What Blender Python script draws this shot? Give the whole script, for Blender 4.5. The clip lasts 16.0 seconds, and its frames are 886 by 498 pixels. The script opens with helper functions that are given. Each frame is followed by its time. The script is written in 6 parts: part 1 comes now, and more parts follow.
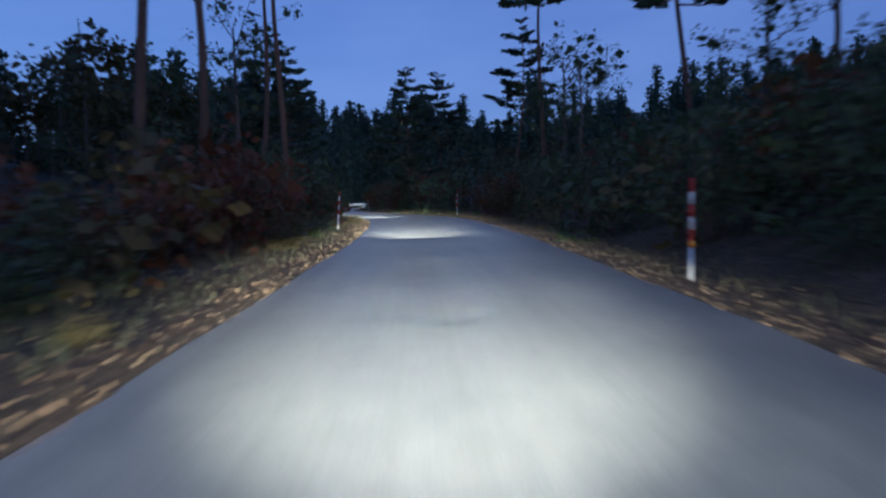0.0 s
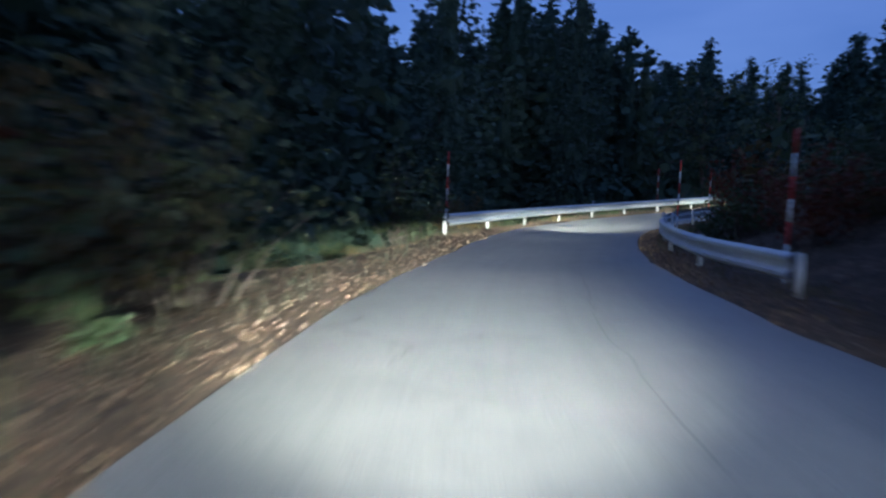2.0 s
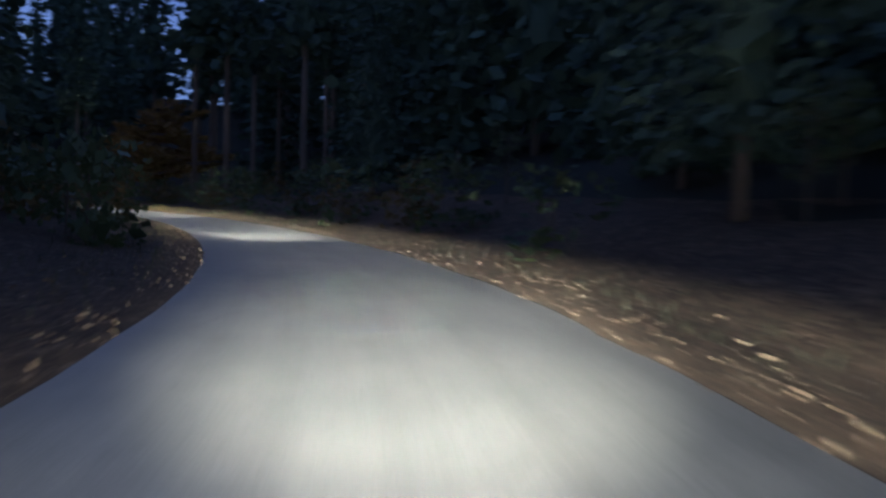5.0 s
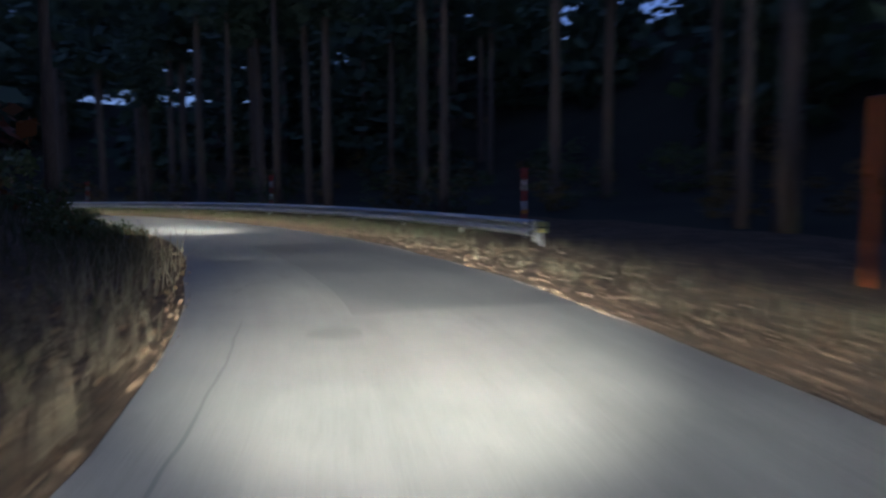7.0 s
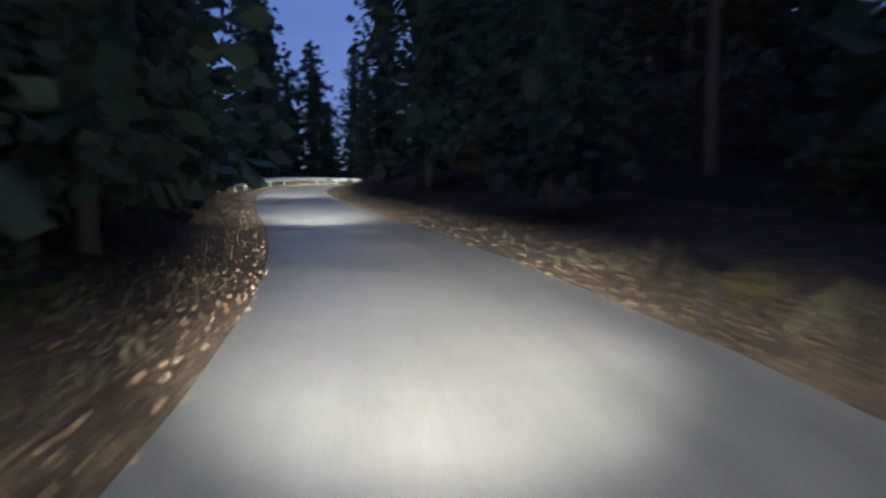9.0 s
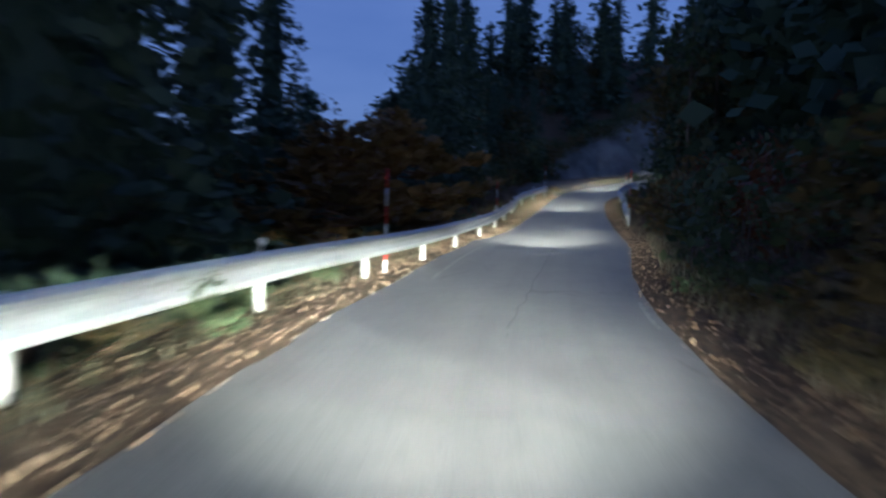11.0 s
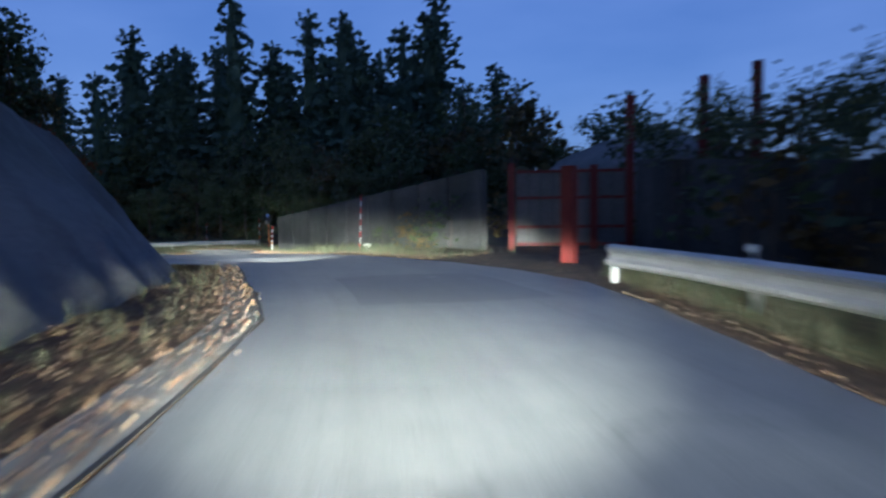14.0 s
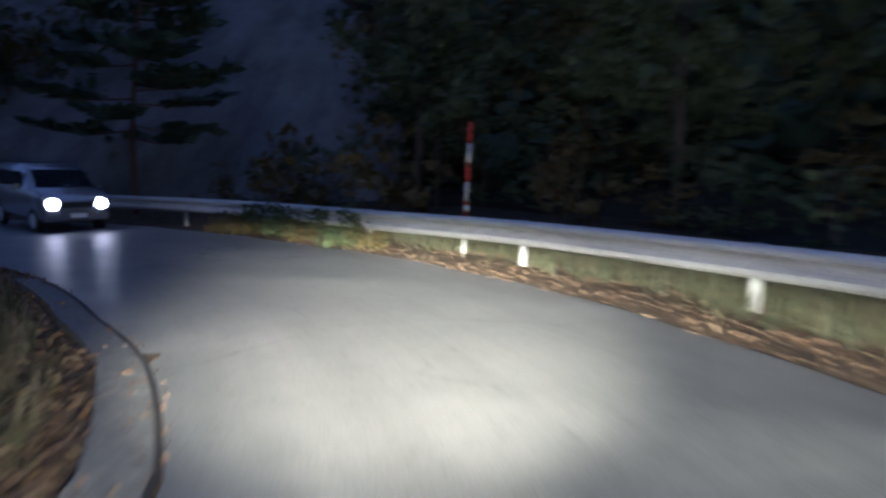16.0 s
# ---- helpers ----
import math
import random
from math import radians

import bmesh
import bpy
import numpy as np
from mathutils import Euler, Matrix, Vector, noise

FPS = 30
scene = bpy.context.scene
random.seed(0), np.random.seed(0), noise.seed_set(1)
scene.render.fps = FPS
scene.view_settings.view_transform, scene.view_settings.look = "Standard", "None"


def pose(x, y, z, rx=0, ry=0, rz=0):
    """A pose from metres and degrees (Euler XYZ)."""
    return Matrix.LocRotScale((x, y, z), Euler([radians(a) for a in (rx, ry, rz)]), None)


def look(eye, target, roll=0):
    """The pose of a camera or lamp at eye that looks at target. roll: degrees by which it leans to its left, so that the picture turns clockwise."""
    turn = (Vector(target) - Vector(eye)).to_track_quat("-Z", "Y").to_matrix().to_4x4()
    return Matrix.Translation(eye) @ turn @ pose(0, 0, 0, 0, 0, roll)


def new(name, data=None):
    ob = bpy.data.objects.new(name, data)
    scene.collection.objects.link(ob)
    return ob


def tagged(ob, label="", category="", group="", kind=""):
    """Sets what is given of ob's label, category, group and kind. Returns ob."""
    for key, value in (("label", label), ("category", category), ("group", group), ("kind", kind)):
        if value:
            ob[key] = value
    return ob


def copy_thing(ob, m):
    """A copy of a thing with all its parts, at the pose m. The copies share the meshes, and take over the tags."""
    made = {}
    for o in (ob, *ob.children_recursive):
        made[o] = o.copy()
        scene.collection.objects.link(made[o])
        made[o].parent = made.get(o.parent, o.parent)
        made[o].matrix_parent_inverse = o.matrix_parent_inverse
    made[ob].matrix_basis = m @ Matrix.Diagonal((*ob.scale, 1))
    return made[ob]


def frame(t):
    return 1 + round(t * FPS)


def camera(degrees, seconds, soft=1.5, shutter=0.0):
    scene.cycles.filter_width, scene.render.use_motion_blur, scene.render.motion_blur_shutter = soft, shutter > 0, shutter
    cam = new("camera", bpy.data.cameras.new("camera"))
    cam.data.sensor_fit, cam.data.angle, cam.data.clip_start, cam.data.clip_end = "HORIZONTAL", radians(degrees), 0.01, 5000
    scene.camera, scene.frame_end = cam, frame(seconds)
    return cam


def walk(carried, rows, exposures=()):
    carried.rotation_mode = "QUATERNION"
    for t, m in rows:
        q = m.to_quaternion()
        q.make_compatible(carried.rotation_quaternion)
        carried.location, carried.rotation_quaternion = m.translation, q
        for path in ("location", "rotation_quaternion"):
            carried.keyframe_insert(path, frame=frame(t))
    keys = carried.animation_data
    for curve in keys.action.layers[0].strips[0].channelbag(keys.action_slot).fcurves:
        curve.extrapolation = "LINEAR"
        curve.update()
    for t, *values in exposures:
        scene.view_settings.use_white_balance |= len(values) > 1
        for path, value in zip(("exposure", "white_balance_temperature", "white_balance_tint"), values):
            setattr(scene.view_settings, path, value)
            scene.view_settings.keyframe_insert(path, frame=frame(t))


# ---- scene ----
# The drive: seconds, place, heading, pitch and roll in degrees.
FOV = 70.0
cam = camera(FOV, 16.0, soft=2.3, shutter=0.22)
PATH = [
    (0, 0.00, 0.00, 1.25, 2.84, -3.61, -0.86),
    (0.1, -0.30, 3.52, 1.31, 2.75, -3.66, -0.56),
    (0.2, -0.60, 7.03, 1.36, 2.66, -3.68, -0.57),
    (0.3, -0.91, 10.54, 1.42, 3.02, -3.45, -0.87),
    (0.4, -1.25, 14.04, 1.47, 3.98, -3.38, -1.25),
    (0.5, -1.66, 17.53, 1.54, 5.08, -3.44, -1.38),
    (0.6, -2.13, 21.02, 1.63, 6.05, -3.20, -1.05),
    (0.7, -2.66, 24.52, 1.72, 6.79, -3.26, -0.76),
    (0.8, -3.27, 28.01, 1.82, 8.86, -3.23, -0.50),
    (0.9, -4.04, 31.49, 1.91, 11.89, -3.20, -0.24),
    (1, -5.00, 34.93, 1.99, 14.93, -3.33, -0.22),
    (1.1, -6.13, 38.30, 2.05, 17.84, -3.54, 0.08),
    (1.2, -7.43, 41.62, 2.10, 20.66, -3.46, 0.56),
    (1.3, -8.86, 44.90, 2.14, 22.21, -3.51, 0.89),
    (1.4, -10.33, 48.18, 2.18, 21.79, -3.28, 1.12),
    (1.5, -11.75, 51.52, 2.22, 20.00, -2.88, 1.06),
    (1.6, -13.06, 54.94, 2.26, 17.82, -3.08, 0.57),
    (1.7, -14.26, 58.44, 2.30, 15.69, -3.51, 0.07),
    (1.8, -15.32, 62.00, 2.34, 13.19, -3.75, 0.03),
    (1.9, -16.21, 65.64, 2.39, 10.01, -3.71, 0.45),
    (2, -16.89, 69.32, 2.45, 6.49, -4.10, 0.98),
    (2.1, -17.32, 73.04, 2.51, 2.55, -3.86, 1.57),
    (2.2, -17.48, 76.76, 2.59, -1.94, -3.90, 2.07),
    (2.3, -17.33, 80.46, 2.66, -7.04, -3.72, 2.14),
    (2.4, -16.82, 84.10, 2.73, -13.03, -3.90, 1.78),
    (2.5, -15.96, 87.64, 2.81, -18.54, -3.88, 1.03),
    (2.6, -14.78, 91.06, 2.90, -23.90, -3.86, 0.39),
    (2.7, -13.29, 94.33, 3.00, -29.27, -3.22, 0.40),
    (2.8, -11.52, 97.44, 3.14, -34.36, -2.79, 0.62),
    (2.9, -9.48, 100.39, 3.30, -39.17, -2.13, 0.16),
    (3, -7.22, 103.18, 3.49, -43.11, -1.75, -0.51),
    (3.1, -4.78, 105.86, 3.70, -45.94, -1.27, -0.52),
    (3.2, -2.21, 108.42, 3.93, -48.53, -0.98, -0.26),
    (3.3, 0.49, 110.86, 4.16, -51.50, -0.92, 0.01),
    (3.4, 3.32, 113.15, 4.38, -54.68, -1.63, 0.46),
    (3.5, 6.26, 115.29, 4.60, -57.65, -2.02, 0.48),
    (3.6, 9.28, 117.26, 4.81, -60.22, -1.85, 0.41),
    (3.7, 12.36, 119.09, 5.00, -62.67, -1.93, 0.07),
    (3.8, 15.48, 120.77, 5.17, -64.90, -2.09, -0.25),
    (3.9, 18.63, 122.33, 5.31, -66.94, -2.67, 0.00),
    (4, 21.78, 123.77, 5.43, -68.10, -2.88, 0.46),
    (4.1, 24.92, 125.19, 5.54, -67.50, -3.22, 0.35),
    (4.2, 28.01, 126.66, 5.62, -65.92, -3.38, 0.70),
    (4.3, 31.02, 128.22, 5.70, -63.72, -3.58, 0.93),
    (4.4, 33.94, 129.90, 5.76, -60.52, -3.73, 1.14),
    (4.5, 36.72, 131.76, 5.81, -56.32, -3.81, 1.34),
    (4.6, 39.32, 133.82, 5.86, -51.32, -3.86, 1.51),
    (4.7, 41.72, 136.10, 5.90, -46.12, -3.86, 1.67),
    (4.8, 43.89, 138.57, 5.93, -40.92, -3.82, 1.80),
    (4.9, 45.81, 141.22, 5.96, -35.72, -3.76, 1.92),
    (5, 47.48, 144.02, 5.99, -30.52, -3.68, 2.01),
    (5.1, 48.89, 146.95, 6.02, -25.32, -3.59, 2.09),
    (5.2, 50.02, 149.98, 6.05, -20.52, -3.50, 2.13),
    (5.3, 50.91, 153.09, 6.07, -16.22, -3.40, 2.16),
    (5.4, 51.57, 156.24, 6.11, -12.42, -3.32, 2.16),
    (5.5, 52.04, 159.42, 6.14, -9.22, -3.25, 2.13),
    (5.6, 52.34, 162.62, 6.17, -6.42, -3.21, 2.08),
    (5.7, 52.49, 165.82, 6.21, -3.92, -3.19, 2.00),
    (5.8, 52.49, 169.02, 6.24, -1.42, -3.22, 1.89),
    (5.9, 52.36, 172.22, 6.28, 1.08, -3.29, 1.75),
    (6, 52.08, 175.40, 6.31, 3.58, -3.41, 1.58),
    (6.1, 51.67, 178.56, 6.35, 5.98, -3.58, 1.38),
    (6.2, 51.12, 181.70, 6.38, 8.38, -3.83, 1.14),
    (6.3, 50.45, 184.82, 6.41, 10.68, -4.14, 0.88),
    (6.4, 49.65, 187.90, 6.43, 13.04, -4.82, 0.48),
    (6.5, 48.70, 190.94, 6.44, 16.25, -5.02, 0.17),
    (6.6, 47.57, 193.91, 6.45, 20.22, -5.21, 0.03),
    (6.7, 46.21, 196.78, 6.46, 24.97, -5.35, -0.03),
    (6.8, 44.62, 199.52, 6.47, 29.97, -5.50, -0.07),
    (6.9, 42.78, 202.10, 6.48, 35.79, -5.38, -0.10),
    (7, 40.68, 204.46, 6.49, 41.90, -5.02, -0.15),
    (7.1, 38.34, 206.58, 6.52, 48.55, -5.10, -0.14),
    (7.2, 35.76, 208.41, 6.54, 55.16, -4.70, 0.03),
    (7.3, 33.00, 209.94, 6.58, 61.78, -4.85, 0.07),
    (7.4, 30.07, 211.14, 6.61, 68.36, -5.14, 0.17),
    (7.5, 27.02, 212.02, 6.64, 73.97, -4.97, 0.37),
    (7.6, 23.91, 212.64, 6.68, 78.33, -4.86, 0.56),
    (7.7, 20.75, 213.02, 6.71, 82.28, -4.72, 0.60),
    (7.8, 17.57, 213.22, 6.73, 85.41, -4.67, 0.57),
    (7.9, 14.37, 213.24, 6.75, 88.37, -4.82, 0.54),
    (8, 11.16, 213.10, 6.75, 91.21, -5.02, 0.38),
    (8.1, 7.96, 212.78, 6.75, 94.86, -5.00, 0.22),
    (8.2, 4.80, 212.25, 6.73, 98.79, -5.32, 0.14),
    (8.3, 1.70, 211.51, 6.71, 102.91, -5.54, 0.07),
    (8.4, -1.32, 210.53, 6.68, 107.74, -5.52, -0.04),
    (8.5, -4.22, 209.30, 6.64, 112.76, -5.75, 0.00),
    (8.6, -6.98, 207.80, 6.61, 118.73, -5.83, -0.14),
    (8.7, -9.56, 206.04, 6.59, 124.68, -5.65, -0.43),
    (8.8, -11.95, 204.03, 6.57, 130.05, -5.67, -0.54),
    (8.9, -14.14, 201.84, 6.57, 134.86, -5.65, -0.62),
    (9, -16.15, 199.48, 6.57, 139.13, -5.60, -0.66),
    (9.1, -17.98, 196.99, 6.58, 142.84, -5.52, -0.68),
    (9.2, -19.67, 194.40, 6.61, 146.02, -5.42, -0.67),
    (9.3, -21.22, 191.73, 6.65, 148.65, -5.31, -0.63),
    (9.4, -22.67, 189.00, 6.70, 150.76, -5.18, -0.58),
    (9.5, -24.04, 186.21, 6.77, 152.33, -5.05, -0.50),
    (9.6, -25.34, 183.40, 6.85, 153.38, -4.91, -0.41),
    (9.7, -26.61, 180.57, 6.94, 153.91, -4.78, -0.31),
    (9.8, -27.87, 177.72, 7.04, 153.92, -4.65, -0.20),
    (9.9, -29.14, 174.88, 7.16, 153.43, -4.54, -0.08),
    (10, -30.46, 172.06, 7.28, 152.42, -4.45, 0.05),
    (10.1, -31.84, 169.26, 7.41, 150.92, -4.38, 0.17),
    (10.2, -33.31, 166.51, 7.53, 148.91, -4.33, 0.30),
    (10.3, -34.89, 163.82, 7.66, 146.42, -4.32, 0.42),
    (10.4, -36.59, 161.22, 7.78, 143.43, -4.35, 0.54),
    (10.5, -38.43, 158.73, 7.90, 139.96, -4.43, 0.65),
    (10.6, -40.43, 156.37, 8.00, 136.01, -4.55, 0.75),
    (10.7, -42.58, 154.18, 8.08, 131.58, -4.72, 0.83),
    (10.8, -44.89, 152.18, 8.14, 126.68, -4.96, 0.89),
    (10.9, -47.34, 150.42, 8.16, 121.22, -4.55, 0.62),
    (11, -49.92, 148.90, 8.16, 116.32, -4.87, 0.64),
    (11.1, -52.60, 147.62, 8.13, 111.28, -5.75, 1.06),
    (11.2, -55.37, 146.57, 8.09, 106.86, -6.45, 1.16),
    (11.3, -58.19, 145.69, 8.05, 104.38, -5.84, 0.64),
    (11.4, -61.06, 144.90, 8.03, 103.08, -5.06, 0.11),
    (11.5, -63.97, 144.14, 8.03, 102.61, -4.78, -0.24),
    (11.6, -66.93, 143.40, 8.05, 102.34, -3.42, -0.04),
    (11.7, -69.92, 142.65, 8.11, 102.40, -3.07, 0.46),
    (11.8, -72.91, 141.91, 8.21, 101.86, -2.28, 0.75),
    (11.9, -75.90, 141.19, 8.35, 101.68, -1.84, 0.85),
    (12, -78.87, 140.48, 8.52, 102.10, -1.28, 0.60),
    (12.1, -81.83, 139.76, 8.71, 101.57, -1.54, 0.32),
    (12.2, -84.81, 139.12, 8.93, 99.21, -1.31, -0.04),
    (12.3, -87.84, 138.63, 9.15, 95.89, -0.23, -0.47),
    (12.4, -90.92, 138.31, 9.38, 92.46, 0.04, -0.48),
    (12.5, -94.04, 138.18, 9.62, 88.93, -0.29, -0.49),
    (12.6, -97.20, 138.24, 9.87, 85.39, -1.29, -0.80),
    (12.7, -100.37, 138.49, 10.13, 82.49, -1.75, -0.92),
    (12.8, -103.55, 138.91, 10.41, 78.99, -1.18, -0.65),
    (12.9, -106.69, 139.54, 10.70, 75.01, -0.37, -0.29),
    (13, -109.79, 140.39, 11.00, 70.70, 0.34, 0.06),
    (13.1, -112.82, 141.49, 11.29, 66.12, 0.85, 0.36),
    (13.2, -115.76, 142.83, 11.57, 61.35, 1.03, 0.54),
    (13.3, -118.59, 144.42, 11.82, 56.45, 0.49, 0.46),
    (13.4, -121.28, 146.26, 12.05, 51.53, -1.39, -0.08),
    (13.5, -123.83, 148.32, 12.26, 47.16, -2.00, -0.28),
    (13.6, -126.25, 150.57, 12.45, 43.41, -1.53, -0.32),
    (13.7, -128.54, 152.98, 12.62, 40.49, -1.11, -0.34),
    (13.8, -130.74, 155.48, 12.77, 38.62, -1.97, -0.38),
    (13.9, -132.88, 158.04, 12.89, 37.94, -2.70, -0.67),
    (14, -135.05, 160.58, 12.97, 39.58, -3.37, -0.76),
    (14.1, -137.34, 163.00, 13.03, 43.83, -4.21, -0.44),
    (14.2, -139.83, 165.23, 13.04, 49.08, -4.69, -0.09),
    (14.3, -142.48, 167.23, 13.03, 53.49, -5.40, 0.01),
    (14.4, -145.26, 169.03, 12.99, 57.23, -5.54, -0.19),
    (14.5, -148.10, 170.65, 12.92, 60.12, -6.80, -0.62),
    (14.6, -150.97, 172.13, 12.84, 61.85, -6.78, -0.56),
    (14.7, -153.81, 173.51, 12.74, 63.01, -6.49, -0.44),
    (14.8, -156.61, 174.83, 12.62, 62.92, -6.54, -0.62),
    (14.9, -159.33, 176.12, 12.47, 62.84, -7.35, -1.04),
    (15, -161.97, 177.41, 12.31, 61.78, -8.68, -1.49),
    (15.1, -164.50, 178.72, 12.16, 60.07, -8.38, -1.23),
    (15.2, -166.92, 180.06, 12.02, 58.53, -7.94, -0.92),
    (15.3, -169.23, 181.40, 11.89, 57.81, -8.09, -0.92),
    (15.4, -171.44, 182.67, 11.78, 58.82, -8.23, -1.05),
    (15.5, -173.57, 183.81, 11.68, 61.76, -7.89, -1.00),
    (15.6, -175.65, 184.75, 11.59, 66.13, -7.92, -0.72),
    (15.7, -177.70, 185.46, 11.50, 72.10, -8.28, -0.38),
    (15.8, -179.72, 185.92, 11.42, 78.60, -8.41, 0.07),
    (15.9, -181.69, 186.13, 11.35, 85.79, -8.07, 0.81),
    (16, -183.62, 186.09, 11.28, 93.22, -7.99, 1.65),
]
walk(cam, [(t, pose(x, y, z, 90 + p, 0, h) @ pose(0, 0, 0, 0, 0, r)) for t, x, y, z, h, p, r in PATH],
     exposures=[(0.0, 0.0, 4550, 21), (1.5, 0.0, 4450, 20), (3.0, 0.0, 4450, 20), (4.0, -0.05, 4700, 24), (8.5, -0.1, 4750, 25), (11.0, -0.25, 4550, 21), (12.0, -0.1, 4700, 25), (12.5, 0.0, 4500, 20), (14.0, -0.08, 4450, 19), (14.5, -0.16, 4550, 21), (15.0, -0.15, 4650, 23), (15.5, -0.15, 4700, 25), (16.0, 0.0, 4750, 26)])

# ------------------------------------------------------------------ light
world = bpy.data.worlds.new("dusk")
scene.world = world
world.use_nodes = True
wn = world.node_tree.nodes
wl = world.node_tree.links
sky = wn.new("ShaderNodeTexSky")
sky.sky_type = "NISHITA"
sky.sun_disc = False
sky.sun_elevation = radians(4.0)
sky.sun_rotation = radians(135)
sky.altitude = 300
sky.ozone_density = 2.0
sky.dust_density = 0.4
wn["Background"].inputs["Strength"].default_value = 0.25
# thin cloud at dusk evens the sky out to a dull blue
cloud, blend = wn.new("ShaderNodeTexNoise"), wn.new("ShaderNodeMix")
cloud.inputs["Scale"].default_value, cloud.inputs["Detail"].default_value = 2.2, 5
place, squeeze = wn.new("ShaderNodeTexCoord"), wn.new("ShaderNodeMapping")
squeeze.inputs["Scale"].default_value = (1, 1, 3.5)
wl.new(place.outputs["Generated"], squeeze.inputs["Vector"])
wl.new(squeeze.outputs["Vector"], cloud.inputs["Vector"])
tone = wn.new("ShaderNodeValToRGB")
tone.color_ramp.elements[0].position, tone.color_ramp.elements[0].color = .35, (.50, .67, 1.28, 1)
tone.color_ramp.elements[1].position, tone.color_ramp.elements[1].color = .68, (.78, .95, 1.55, 1)
wl.new(cloud.outputs["Fac"], tone.inputs["Fac"])
blend.data_type = "RGBA"
blend.inputs[0].default_value = .8
wl.new(sky.outputs["Color"], blend.inputs[6])
wl.new(tone.outputs["Color"], blend.inputs[7])
wl.new(blend.outputs[2], wn["Background"].inputs["Color"])

# ------------------------------------------------------------------ plan of the road
KU = np.arange(-1, 18.01, 0.5)
KX = [3.03, 1.52, 0, -1.66, -5, -11.75, -16.89, -15.96, -7.22, 6.26, 21.78, 36.72, 47.48, 52.04, 52.08, 48.7, 40.68, 27.02, 11.16, -4.22, -16.15, -24.04, -30.46, -38.43, -49.92, -63.97, -78.87, -94.04, -109.79, -123.83, -135.05, -148.1, -161.97, -173.57, -183.62, -191.88, -196.48, -197.04, -194.52]
KY = [-34.87, -17.43, 0, 17.53, 34.93, 51.52, 69.32, 87.64, 103.18, 115.29, 123.77, 131.76, 144.02, 159.42, 175.4, 190.94, 204.46, 212.02, 213.1, 209.3, 199.48, 186.21, 172.06, 158.73, 148.9, 144.14, 140.48, 138.18, 140.39, 148.32, 160.58, 170.65, 177.41, 183.81, 186.09, 181.73, 173.53, 164.11, 154.98]
KZ = [-0.6, -0.3, 0, 0.29, 0.74, 0.97, 1.2, 1.56, 2.24, 3.35, 4.18, 4.56, 4.74, 4.89, 5.06, 5.19, 5.24, 5.39, 5.5, 5.39, 5.32, 5.52, 6.03, 6.65, 6.91, 6.78, 7.27, 8.37, 9.75, 11.01, 11.72, 11.67, 11.06, 10.43, 10.03, 9.7, 9.37, 9.03, 8.7]


def spline(xs, ys):
    """Natural cubic spline."""
    xs, ys = np.array(xs, float), np.array(ys, float)
    n, h = len(xs), np.diff(xs)
    a, r = np.eye(n), np.zeros(n)
    for i in range(1, n - 1):
        a[i, i - 1], a[i, i], a[i, i + 1] = h[i - 1], 2 * (h[i - 1] + h[i]), h[i]
        r[i] = 6 * ((ys[i + 1] - ys[i]) / h[i] - (ys[i] - ys[i - 1]) / h[i - 1])
    m = np.linalg.solve(a, r)

    def f(t):
        t = np.asarray(t, float)
        i = np.clip(np.searchsorted(xs, t) - 1, 0, n - 2)
        p, q, g = xs[i + 1] - t, t - xs[i], h[i]
        return (m[i] * p**3 + m[i + 1] * q**3) / (6 * g) + (ys[i] / g - m[i] * g / 6) * p + (ys[i + 1] / g - m[i + 1] * g / 6) * q
    return f


AX, AY, AZ = spline(KU, KX), spline(KU, KY), spline(KU, KZ)
UU = np.arange(-1, 18.0, 0.02)
LINE = np.stack([AX(UU), AY(UU), AZ(UU)], 1)
TAN = np.gradient(LINE[:, :2], axis=0)
TAN /= np.linalg.norm(TAN, axis=1)[:, None]

# Edges of the asphalt, metres to the right of the line, by station.
EL = dict(zip(
    [-1, 0, .35, .7, 1, 1.15, 1.37, 1.7, 1.94, 2.1, 2.35, 2.6, 2.85, 3.1, 3.25, 3.5, 3.58, 3.6, 3.65, 3.72, 3.85, 4.2, 4.4, 5.3, 6.5, 6.8, 7.1, 7.3, 7.6, 8.1,
     8.3, 8.6, 8.75, 9.8, 10.9, 11.1, 11.5, 11.75, 12.1, 12.4, 12.6, 12.8, 13.1, 13.3, 13.6, 13.95, 14.1, 14.22],
    [-2.1, -2.1, -2, -1.6, -1.1, -1, -1.6, -2, -1.8, -1.4, -1.1, -1.9, -2, -1.55, -1.15, -1.7, -2.1, -2.35, -2.65, -2.5, -2.1, -2.2, -2.5, -2, -1.8, -1.7, -1.3,
     -1.5, -.95, -1.1, -1.5, -1.1, -1.3, -1.6, -1.9, -1.6, -1.5, -1.25, -1, -1.3, -1.6, -.95, -1, -1.6, -2, -1.75, -1.28, -.97]))
EL.update({14.36: -1.4, 14.6: -1.55, 14.68: -2.05, 14.78: -2.85, 14.95: -3.3, 15.18: -3.0, 15.3: -2.55, 15.52: -1.7, 15.62: -1.12, 15.7: -.92, 15.88: -1.05, 16.14: -.65, 16.25: -.85,
           16.34: -1.15, 16.7: -1.6, 18: -1.8})
